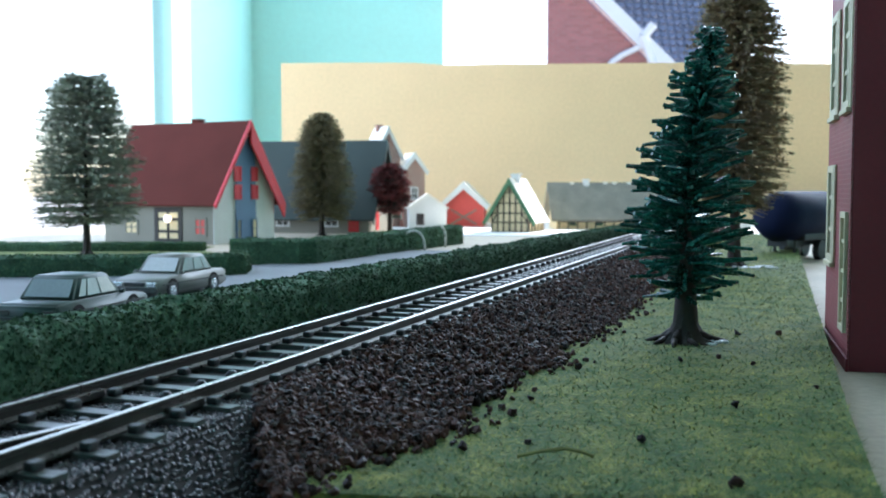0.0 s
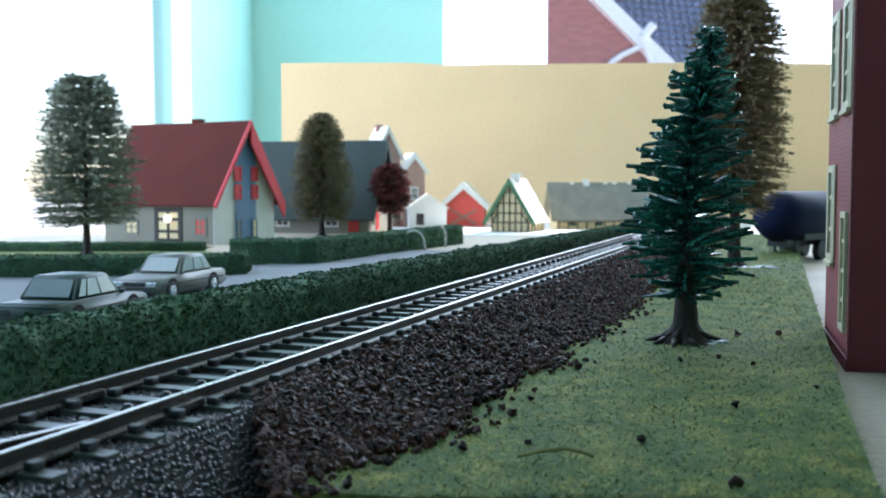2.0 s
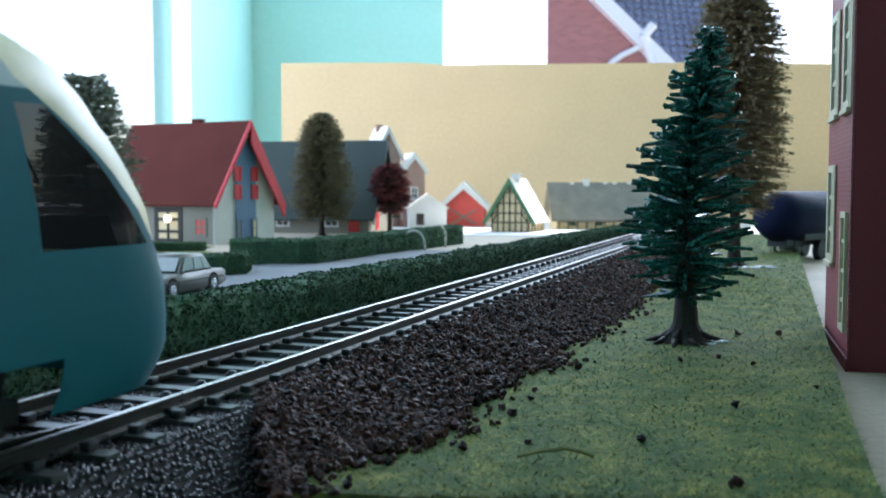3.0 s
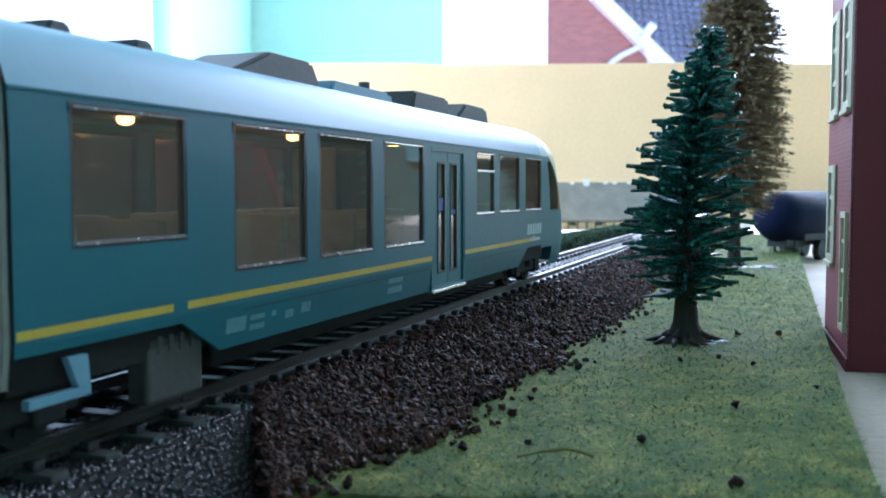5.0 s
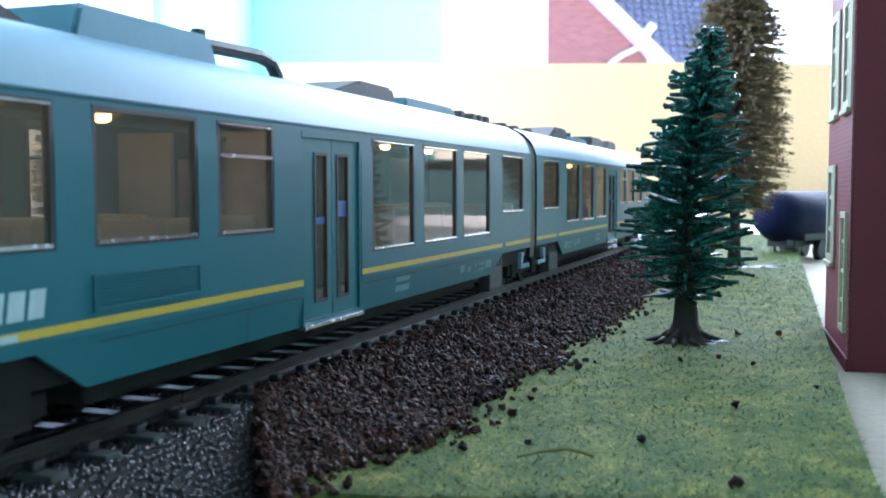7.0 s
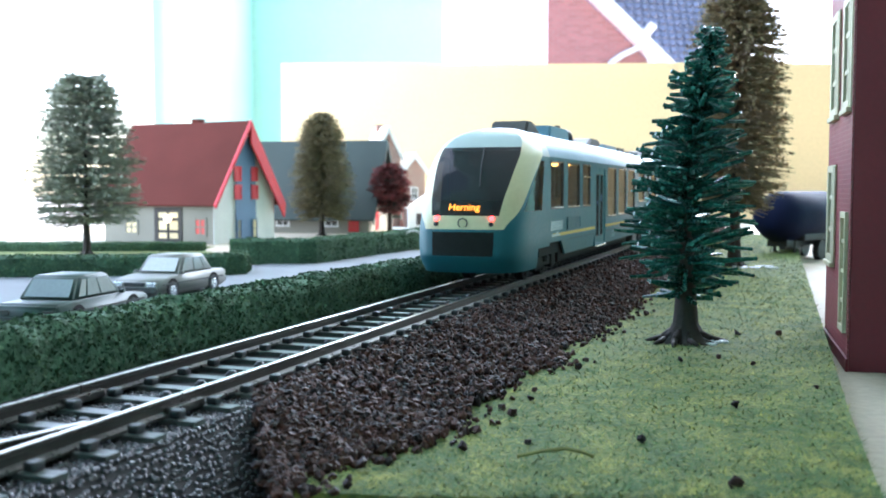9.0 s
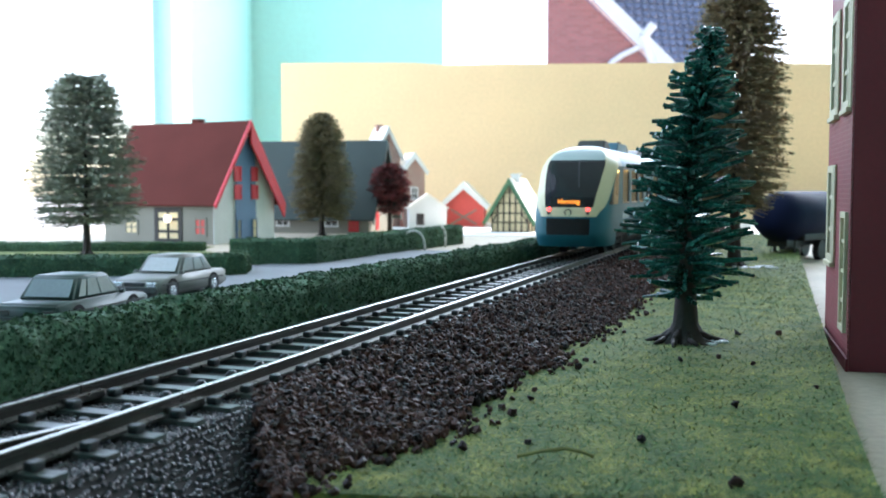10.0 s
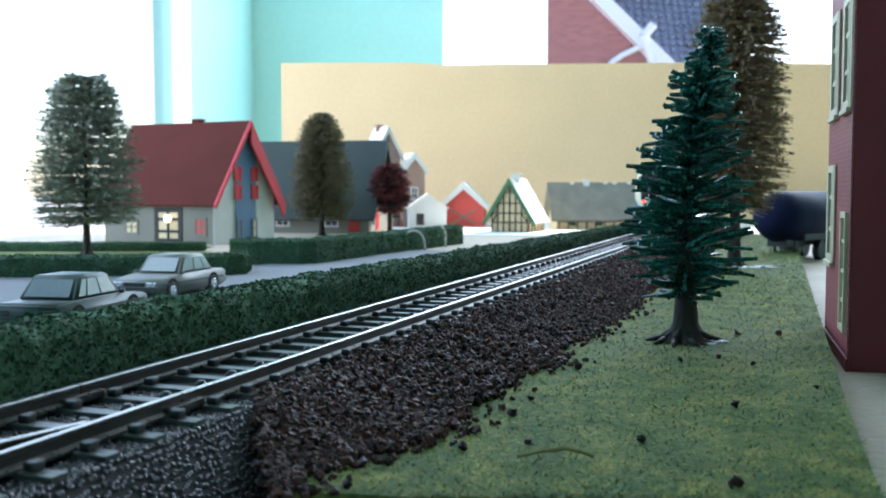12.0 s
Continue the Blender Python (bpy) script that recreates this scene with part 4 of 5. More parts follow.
# ---- board and window surroundings ----
def back_board():
    b = thing("back_board", pose(0, 1.25, BASE_Z), "upright beige hardboard sheet behind the layout", "board")
    bm = B()
    n = 26
    lo, hi = [], []
    for i in range(n + 1):
        x = -0.203 + 0.88 * i / n
        z = 0.199 + 0.0008 * math.sin(i * 0.5) - (0.0025 if 0.20 < i / n < 0.30 else 0) * math.sin((i / n - 0.2) * 31)
        lo.append((x, 0.0))
        hi.append((x, z))
    prism_y(bm, lo + hi[::-1], 0.0, 0.004)
    part("sheet", bm, BOARD_CARD, b)


back_board()
for x0, x1, y0, y1, z0, z1 in ((0.0, 1.75, 2.2, 2.36, 0.085, 0.118),):
    structure("window_sill", box(B(), x0, x1, y0, y1, z0, z1, 0.004), CEILING_PAINT, "white window sill")
GROUND_OUT = material("pale_paving", (0.42, 0.41, 0.38), 0.9, vary=0.15, grain=2, patch=0.1)
structure("ground", box(B(), -400, 400, -400, 400, -3.3, -3.2), GROUND_OUT, "pale paved ground outside")

FAR_BRICK = bricked("far_red_brick", (0.46, 0.18, 0.16), (0.36, 0.25, 0.22), 0.24, 0.075, 0.9, 0.006)
FAR_TILE = material("dark_glazed_tile", (0.24, 0.27, 0.33), 0.15, grain=8, patch=0.5, vary=0.3)
WHITE_PAINT = material("white_paint", (0.78, 0.78, 0.76), 0.55, vary=0.08, grain=300, patch=20)


def house_outside():
    h = thing("brick_house", pose(0, 25, -3.2), "red brick house with a dark tiled roof seen through the window", "house")
    bm = B()
    prism_y(bm, [(2.63, 0), (9.5, 0), (9.5, 2.2), (3.9, 7.65), (2.63, 8.8)], 0, 0.3)
    part("gable_wall", bm, FAR_BRICK, h)
    slope = Vector((1.6, 0, -1.56)).normalized()
    a = Vector((2.2, -0.15, 9.38))
    up = Vector((1.56, 0, 1.6)).normalized()
    bm = B()
    L = 8.5
    vs = [a, a + slope * L, a + slope * L + up * 0.34, a + up * 0.34]
    prism_y(bm, [(v.x, v.z) for v in vs], -0.25, 0.1)
    part("bargeboard", bm, WHITE_PAINT, h, "white bargeboard")
    bm = B()
    p = Vector((4.95, -0.3, 7.0))
    tube(bm, [p + Vector((0.25, 0, 0.3)), p, p + Vector((0.55, 0, -1.5)), p + Vector((0.62, 0, -2.4))], 0.11, 8)
    part("gutter_end", bm, WHITE_PAINT, h)
    bm = B()
    p = Vector((4.05, -0.1, 5.9))
    tube(bm, [p + Vector((0, 0, -0.4)), p + Vector((0.02, 0, 0.2)), p + Vector((0.15, 0, 0.5)), p + Vector((0.42, 0, 0.68)), p + Vector((1.0, 0, 0.95))], 0.075, 8)
    part("downpipe", bm, WHITE_PAINT, h, "white bent downpipe")
    # roof plane to the side of the gable, each tile a proud pan
    back = Vector((0.93, 0.36, 0)).normalized()
    rise = Vector((0.0, 0.55, 0.83)).normalized()
    o = Vector((3.2, 0.5, 3.6))
    bm = B()
    quad(bm, o, o + back * 6.1, o + back * 6.1 + rise * 7, o + rise * 7)
    part("roof", bm, FAR_TILE, h, "dark tiled roof")
    n = back.cross(rise).normalized()
    if n.y > 0:
        n = -n
    vs, fs = [], []
    for i in range(23):
        for j in range(26):
            c = o + back * (0.02 + i * 0.265) + rise * (j * 0.27) + n * 0.01
            k = len(vs)
            for u, w, t in ((0, 0, 0.07), (0.10, 0, 0.15), (0.20, 0, 0.05), (0, 0.25, 0.0), (0.10, 0.25, 0.05), (0.20, 0.25, 0.0)):
                vs.append(tuple(c + back * u + rise * w + n * t))
            for u in (0, 0.10, 0.20):
                vs.append(tuple(c + back * u))
            fs += [(k, k + 1, k + 4, k + 3), (k + 1, k + 2, k + 5, k + 4), (k + 6, k + 7, k + 1, k), (k + 7, k + 8, k + 2, k + 1)]
    tagged(part("roof_tiles", soup("roof_tiles", vs, fs, FAR_TILE), None, h), kind="stuff")


house_outside()

# ---- trees ----


def brush_tree(name, m, base, top, crown_from, envelope, leaf, label, count, flake, seed, lean=0.0, droop=0.0, trunk_r=0.0022, layers=0):
    """A bottle-brush tree: a tapered trunk, bristles that reach to an uneven outline, and flakes of foliage along them."""
    rng = random.Random(seed)
    t = thing(name, m, label, "tree")
    bm = B()
    pts = [Vector((lean * k * k, 0, base + (top - base) * k * 0.97)) for k in (0, 0.12, 0.3, 0.6, 1.0)]
    for i, (a, b) in enumerate(zip(pts, pts[1:])):
        rod(bm, a, b, trunk_r * (1.25, 1.0, 0.85, 0.5)[i], trunk_r * (1.0, 0.85, 0.5, 0.2)[i], 9)
    for k in range(7):
        a = k * 0.9 + rng.uniform(-0.2, 0.2)
        rod(bm, (math.cos(a) * trunk_r * 0.5, math.sin(a) * trunk_r * 0.5, base + trunk_r * 1.4), (math.cos(a) * trunk_r * 2.2, math.sin(a) * trunk_r * 2.2, base), trunk_r * 0.5, trunk_r * 0.25, 5)
    part("trunk", bm, TRUNK, t, "brown tapered trunk")
    vs, fs = [], []
    for i in range(count):
        k = rng.random() ** 0.9
        if layers:
            k = (math.floor(k * layers) + 0.5 + rng.gauss(0, 0.22)) / layers
            k = min(1, max(0, k))
        z0 = crown_from + (top - crown_from) * k
        a = rng.uniform(0, 6.2832)
        bulge = 1 + 0.16 * noise.noise(Vector((math.cos(a) * 1.5, math.sin(a) * 1.5, k * 7 + seed)))
        r = at_z(envelope, k) * bulge * rng.uniform(0.72, 1.04)
        c0 = Vector((lean * ((z0 - base) / (top - base)) ** 2, 0, z0))
        tip = c0 + Vector((math.cos(a) * r, math.sin(a) * r, rng.gauss(0, 0.0014) - droop * r))
        side = Vector((-math.sin(a), math.cos(a), 0))
        w = flake * 0.16
        n = len(vs)
        vs += [tuple(c0 + side * w), tuple(c0 - side * w), tuple(tip - side * w * 0.6), tuple(tip + side * w * 0.6), tuple(c0 + Vector((0, 0, w * 1.6))), tuple(tip + Vector((0, 0, w)))]
        fs += [(n, n + 1, n + 2, n + 3), (n + 1, n + 4, n + 5, n + 2), (n + 4, n, n + 3, n + 5)]
        for _ in range(4):
            q = rng.uniform(0.35, 1.02)
            c = c0.lerp(tip, q)
            d1 = Vector((rng.gauss(0, 1), rng.gauss(0, 1), rng.gauss(0, 0.5))).normalized()
            d2 = d1.cross(Vector((rng.gauss(0, 1), rng.gauss(0, 1), rng.gauss(0, 1)))).normalized()
            s = flake * rng.uniform(0.5, 1.1)
            n = len(vs)
            vs += [tuple(c + d1 * s), tuple(c + d2 * s * 0.5), tuple(c - d1 * s), tuple(c - d2 * s * 0.5)]
            fs.append((n, n + 1, n + 2, n + 3))
    tagged(part("crown", soup("crown", vs, fs, leaf), None, t), kind="stuff")


brush_tree("round_tree", pose(-0.2235, 0.62, 0), BASE_Z, 0.1065, 0.014, [(0, 0.028), (0.12, 0.0345), (0.4, 0.0325), (0.7, 0.0275), (0.9, 0.022), (1, 0.013)], GREY_LEAF,
           "grey-green bottle-brush model tree with a rounded top", 2500, 0.0019, 21, layers=15)
brush_tree("round_tree", pose(-0.1078, 0.88, 0), BASE_Z, 0.1035, 0.0125, [(0, 0.024), (0.2, 0.0295), (0.5, 0.0275), (0.8, 0.022), (0.93, 0.017), (1, 0.008)], OLIVE_LEAF,
           "olive-brown bottle-brush model tree behind the garden hedge", 2600, 0.0017, 22, droop=0.2)
brush_tree("blossom_tree", pose(-0.0500, 0.93, 0), BASE_Z, 0.0595, 0.014, [(0, 0.011), (0.3, 0.0205), (0.65, 0.021), (0.9, 0.015), (1, 0.007)], RED_LEAF,
           "small dark red blossoming model tree in front of a house", 1000, 0.0021, 23)
brush_tree("brown_conifer", pose(0.1370, 0.464, 0), 0.0, 0.1400, 0.0275, [(0, 0.016), (0.12, 0.0235), (0.4, 0.0255), (0.6, 0.0245), (0.85, 0.018), (1, 0.004)], BROWN_LEAF,
           "tall brown bottle-brush conifer standing on the grass", 4200, 0.0014, 24, droop=0.12, trunk_r=0.0026, layers=22)


def plastic_fir():
    rng = random.Random(8)
    t = thing("fir_tree", pose(0.0574, 0.2341, 0), "dark green plastic fir tree with blunt twigs and brown trunk", "tree")

    def axis(z):
        return Vector((0.0003 + 0.0058 * max(0.0, (z - 0.035) / 0.04) ** 1.2, 0, z))
    # trunk that flares into roots
    bm = B()
    rings = []
    for z, r in ((0, 0.0062), (0.0008, 0.0052), (0.0022, 0.0040), (0.0045, 0.0031), (0.008, 0.0027), (0.011, 0.0024), (0.03, 0.0013), (0.07, 0.0005)):
        row = []
        for k in range(20):
            a = 2 * math.pi * k / 20
            q = 1 + (0.22 * math.cos(a * 7 + z * 200) + 0.1 * math.sin(a * 4)) * max(0.25, 1 - z / 0.006)
            row.append(bm.verts.new(axis(z) * 1.0 + Vector((math.cos(a) * r * q, math.sin(a) * r * q, 0))))
        rings.append(row)
    for p, q in zip(rings, rings[1:]):
        for k in range(20):
            bm.faces.new((p[k], p[(k + 1) % 20], q[(k + 1) % 20], q[k]))
    bm.faces.new(rings[-1])
    part("trunk", bm, TRUNK, t, "flared brown trunk", True)
    for k in range(9):
        a = k * 0.698 + rng.uniform(-0.15, 0.15)
        ln = rng.uniform(0.0075, 0.0108)
        bm = B()
        p0 = Vector((math.cos(a) * 0.0022, math.sin(a) * 0.0022, 0.0026))
        p1 = Vector((math.cos(a) * ln * 0.55, math.sin(a) * ln * 0.55, 0.0009))
        p2 = Vector((math.cos(a + 0.15) * ln, math.sin(a + 0.15) * ln, 0.0001))
        rod(bm, p0, p1, 0.0013, 0.0009, 7)
        rod(bm, p1, p2, 0.0009, 0.0003, 7)
        part("root", bm, TRUNK, t, smooth=True)
    outline = [(0.010, 0.007), (0.0145, 0.0125), (0.0195, 0.0155), (0.030, 0.0146), (0.041, 0.0130), (0.049, 0.0107), (0.0596, 0.0078), (0.067, 0.0052), (0.071, 0.0036), (0.075, 0.0022)]
    bm = B()
    n = 400
    for i in range(n):
        z = 0.0105 + 0.0635 * (i / n) ** 0.92
        a = i * 2.39996 + rng.uniform(-0.4, 0.4)
        r = at_z(outline, z) * rng.choice((0.66, 0.88, 1.0, 1.06, 1.14))
        tilt = rng.uniform(-0.10, 0.36) - (0.12 if z < 0.02 else 0.0)
        c = axis(z)
        way = Vector((math.cos(a), math.sin(a), tilt)).normalized()
        thick = rng.uniform(0.00048, 0.00072)
        mid = c + way * r * 0.55 + Vector((0, 0, rng.uniform(-0.0006, 0.0006)))
        end = c + way * r + Vector((0, 0, rng.uniform(-0.0010, 0.0008)))
        rod(bm, c + way * 0.0003, mid, thick * 1.1, thick, 6, False)
        rod(bm, mid, end, thick, thick * 0.7, 6)
        if rng.random() < 0.4:
            b2 = a + rng.choice((-1, 1)) * rng.uniform(0.3, 0.7)
            way2 = Vector((math.cos(b2), math.sin(b2), tilt + rng.uniform(-0.3, 0.3))).normalized()
            rod(bm, mid, mid + way2 * r * rng.uniform(0.2, 0.45), thick * 0.9, thick * 0.8, 6)
    tagged(part("foliage", bm, FIR_GREEN, t, "blunt dark green plastic twigs"), kind="stuff")
    bm = B()
    for k in range(14):
        a = rng.uniform(-1.2, 0.9)
        p = Vector((math.cos(a) * rng.uniform(0.006, 0.011), math.sin(a) * rng.uniform(0.004, 0.009), 0.0003))
        box(bm, p.x - 0.0008, p.x + 0.0008, p.y - 0.0006, p.y + 0.0006, 0.0, 0.0006, 0.0002)
    part("glue", bm, material("dried_glue", (0.62, 0.66, 0.66), 0.25, vary=0.15), t, "whitish dried glue at the roots")


plastic_fir()

# ---- houses ----
RED_ROOF = material("matt_red_roof", (0.105, 0.026, 0.020), 0.9, spec=0.15, grain=900, patch=40, vary=0.12, bump=0.0001)
RED_EDGE = material("bright_red_plastic", (0.70, 0.035, 0.05), 0.45, grain=900, patch=40, vary=0.1)
SLATE_ROOF = material("slate_grey_roof", (0.036, 0.052, 0.046), 0.8, grain=900, patch=40, vary=0.12)
THATCH = material("grey_thatch", (0.22, 0.21, 0.17), 0.95, grain=1200, patch=60, vary=0.3, bump=0.0006)
# near-white roof colour that carries the strong sunlight on the far roofs
SUNLIT_ROOF = material("pale_sunlit_roof", (0.74, 0.70, 0.62), 0.8, grain=900, patch=60, vary=0.15)
# white gable wall; also paints in sunlight on the brick houses, hut and shed
WHITE_WALL = material("white_and_sunlit_wall", (0.66, 0.66, 0.62), 0.75, grain=900, patch=40, vary=0.1)
BUFF_WALL = material("buff_wall", (0.22, 0.21, 0.165), 0.75, grain=900, patch=40, vary=0.1)
OCHRE_WALL = material("ochre_infill", (0.78, 0.62, 0.36), 0.8, grain=900, patch=40, vary=0.15)
BLUE_PANEL = material("blue_grey_panel", (0.11, 0.19, 0.31), 0.5, grain=900, patch=40, vary=0.08)
TIMBER = material("dark_timber", (0.06, 0.04, 0.028), 0.7, grain=900, patch=60, vary=0.3)
GREEN_TRIM = material("green_trim", (0.06, 0.16, 0.07), 0.6, vary=0.15)
RED_WALL = material("red_boarding", (0.66, 0.09, 0.07), 0.6, grain=900, patch=40, vary=0.12)
CREAM_TRIM = material("cream_trim", (0.55, 0.50, 0.34), 0.55, grain=900, patch=60, vary=0.12)
WINDOW_LIT = glass("house_pane", (0.55, 0.60, 0.60))
ROOM_DARK = material("dark_house_inside", (0.06, 0.055, 0.05), 0.9, vary=0.2)
BROWN_BRICK = bricked("model_brown_brick", (0.33, 0.12, 0.08), (0.4, 0.32, 0.27), 0.0035, 0.0014)


def opening(house, face, y, z, wide, high, frame_mat, kind="window", bars=(1, 1), glow=None, fill=None, thick=0.0008):
    """A window or door proud of a wall. face maps (along, up, out) into the house's space."""
    def slab_on(bm, a0, a1, z0, z1, o0, o1):
        pts = [face(a, q, o) for o in (o0, o1) for q in (z0, z1) for a in (a0, a1)]
        vs = [bm.verts.new(p) for p in pts]
        for f in ((0, 2, 3, 1), (4, 5, 7, 6), (0, 1, 5, 4), (2, 6, 7, 3), (0, 4, 6, 2), (1, 3, 7, 5)):
            bm.faces.new([vs[i] for i in f])
    w = min(wide, high) * 0.14
    bm = B()
    slab_on(bm, y - wide / 2, y + wide / 2, z, z + w, 0, thick)
    slab_on(bm, y - wide / 2, y + wide / 2, z + high - w, z + high, 0, thick)
    slab_on(bm, y - wide / 2, y - wide / 2 + w, z + w, z + high - w, 0, thick)
    slab_on(bm, y + wide / 2 - w, y + wide / 2, z + w, z + high - w, 0, thick)
    for i in range(bars[0]):
        c = y - wide / 2 + wide * (i + 1) / (bars[0] + 1)
        slab_on(bm, c - w * 0.3, c + w * 0.3, z + w, z + high - w, 0, thick * 0.8)
    for i in range(bars[1]):
        c = z + high * (i + 1) / (bars[1] + 1)
        slab_on(bm, y - wide / 2 + w, y + wide / 2 - w, c - w * 0.3, c + w * 0.3, 0, thick * 0.8)
    fr = part(kind, bm, frame_mat, house)
    bm = B()
    slab_on(bm, y - wide / 2 + w, y + wide / 2 - w, z + w, z + high - w, 0.00005, thick * 0.4)
    part("pane" if fill is None else "panel", bm, fill if fill is not None else ROOM_DARK, fr)
    return fr


def gable_house(name, m, length, width, eave, ridge, wall, roof, label, over=0.004, edge=None, thick=0.0016, chimney=None, end_over=None, deep=None):
    """A house with its ridge along x, its near gable at x = 0 facing +x."""
    h = thing(name, m, label, "house")
    eo = over if end_over is None else end_over
    bm = B()
    w2 = width / 2
    poly = [(-w2, 0), (w2, 0), (w2, eave), (0, ridge - thick), (-w2, eave)]
    lo, hi = [bm.verts.new((0, y, z)) for y, z in poly], [bm.verts.new((-length, y, z)) for y, z in poly]
    bm.faces.new(lo)
    bm.faces.new(hi[::-1])
    for i in range(5):
        bm.faces.new((lo[(i + 1) % 5], lo[i], hi[i], hi[(i + 1) % 5]))
    part("wall_shell", bm, wall, h)
    k = (ridge - eave) / w2
    for sy in (-1, 1):
        bm = B()
        ey, ez = sy * (w2 + over), eave - k * over
        pts = [(0, ridge - thick), (ey, ez), (ey + sy * thick * 0.3, ez + thick * 0.6), (0, ridge + thick * 0.5)]
        lo, hi = [bm.verts.new((eo, y, z + 0.0002)) for y, z in pts], [bm.verts.new((-length - eo, y, z + 0.0002)) for y, z in pts]
        bm.faces.new(lo)
        bm.faces.new(hi[::-1])
        for i in range(4):
            bm.faces.new((lo[(i + 1) % 4], lo[i], hi[i], hi[(i + 1) % 4]))
        sl = part("roof_slope", bm, roof, h)
        if edge:
            bm = B()
            d = thick * 1.6 if deep is None else deep[sy > 0]
            pts = [(0, ridge + thick * 0.9), (0, ridge - thick - d * 1.6), (ey, ez - d), (ey + sy * thick, ez + thick * 0.8)]
            lo, hi = [bm.verts.new((eo + 0.0016, y, z)) for y, z in pts], [bm.verts.new((eo + 0.0001, y, z)) for y, z in pts]
            bm.faces.new(lo)
            bm.faces.new(hi[::-1])
            for i in range(4):
                bm.faces.new((lo[(i + 1) % 4], lo[i], hi[i], hi[(i + 1) % 4]))
            part("bargeboard", bm, edge, h)
    if chimney:
        x, y, w, z1, mt = chimney
        bm = B()
        box(bm, x - w, x + w, y - w, y + w, ridge * 0.8, z1, w * 0.1)
        box(bm, x - w * 1.2, x + w * 1.2, y - w * 1.2, y + w * 1.2, z1 - w * 0.4, z1, w * 0.1)
        part("chimney", bm, mt, h)
    return h


def on_gable(a, q, o):
    return Vector((o, a, q))


def front_of(w2):
    """The long wall that faces -y."""
    return lambda a, q, o: Vector((a, -w2 - o, q))


def red_roofed_house():
    h = gable_house("red_roofed_house", pose(-0.155, 0.773, BASE_Z, 0, 0, -26), 0.108, 0.076, 0.0365, 0.0935, BUFF_WALL, RED_ROOF,
                    "model house with a steep red roof and blue gable panel", over=0.0055, edge=RED_EDGE, deep=(0.0012, 0.0095), chimney=(-0.048, 0.004, 0.0035, 0.0975, RED_ROOF), end_over=0.006)
    bm = B()
    prism = [(-0.0380, 0), (0.0380, 0), (0.0380, 0.0365), (0.0, 0.0870), (-0.0380, 0.0365)]
    vs, ws = [bm.verts.new((0.0006, y, z)) for y, z in prism], [bm.verts.new((0.0001, y, z)) for y, z in prism]
    bm.faces.new(vs)
    bm.faces.new(ws[::-1])
    for i in range(5):
        bm.faces.new((vs[(i + 1) % 5], vs[i], ws[i], ws[(i + 1) % 5]))
    part("gable_face", bm, WHITE_WALL, h, "white gable wall")
    bm = B()
    prism = [(-0.0125, 0), (0.0125, 0), (0.0125, 0.066), (0.0, 0.0855), (-0.0125, 0.066)]
    vs, ws = [bm.verts.new((0.0016, y, z)) for y, z in prism], [bm.verts.new((0.0007, y, z)) for y, z in prism]
    bm.faces.new(vs)
    for i in range(5):
        bm.faces.new((vs[(i + 1) % 5], vs[i], ws[i], ws[(i + 1) % 5]))
    part("gable_panel", bm, BLUE_PANEL, h, "blue-grey boarded panel")
    lift = lambda a, q, o: Vector((o + 0.0017, a, q))
    for y in (-0.0105, 0.0105):
        for z in (0.0335, 0.0475):
            opening(h, lift, y, z, 0.0085, 0.0115, RED_EDGE, "red_window", (0, 0), fill=RED_EDGE)
    for y in (-0.0095, 0.0100):
        opening(h, lift, y, 0.003, 0.006, 0.0155, BLUE_PANEL, "gable_door", (0, 1), fill=OCHRE_WALL if y > 0 else BUFF_WALL)
    f = front_of(0.038)
    opening(h, f, -0.043, 0.0, 0.027, 0.0275, ROOM_DARK, "front_door", (1, 2), fill=OCHRE_WALL)
    opening(h, f, -0.012, 0.006, 0.012, 0.014, BUFF_WALL, "window", (1, 1), fill=RED_WALL)
    opening(h, f, -0.080, 0.006, 0.014, 0.012, BUFF_WALL, "window", (1, 1), fill=OCHRE_WALL)
    bm = B()
    part("porch_post", rod(B(), (-0.040, -0.0425, 0.0), (-0.040, -0.0425, 0.0162), 0.0006, n=8), DARK, h, "thin dark lamp post")
    bmesh.ops.create_uvsphere(bm, u_segments=12, v_segments=8, radius=0.0030, matrix=pose(-0.040, -0.0425, 0.0190))
    # emission on the globe stands in for the daylight that brightens it
    part("porch_globe", bm, material("white_globe_lamp", (0.85, 0.83, 0.74), 0.3, glow=(1.0, 0.93, 0.72, 0.9)), h, "white globe lamp by the door, glowing in place of daylight on it", True)


red_roofed_house()


def grey_house():
    h = gable_house("grey_roofed_house", pose(-0.060, 0.955, BASE_Z, 0, 0, -14), 0.125, 0.078, 0.022, 0.0875, BUFF_WALL, SLATE_ROOF,
                    "model house with a slate grey roof", over=0.006, edge=SLATE_ROOF)
    opening(h, front_of(0.039), -0.014, 0.002, 0.010, 0.017, RED_EDGE, "front_door", (1, 1), fill=RED_WALL)
    opening(h, front_of(0.039), -0.036, 0.006, 0.014, 0.012, WHITE_PAINT, "window", (1, 1))
    opening(h, front_of(0.039), -0.085, 0.006, 0.014, 0.012, WHITE_PAINT, "window", (1, 1))
    opening(h, on_gable, -0.012, 0.003, 0.008, 0.018, RED_EDGE, "side_door", (1, 1), fill=RED_WALL)
    opening(h, on_gable, 0.012, 0.030, 0.012, 0.014, WHITE_PAINT, "window", (1, 1))


grey_house()


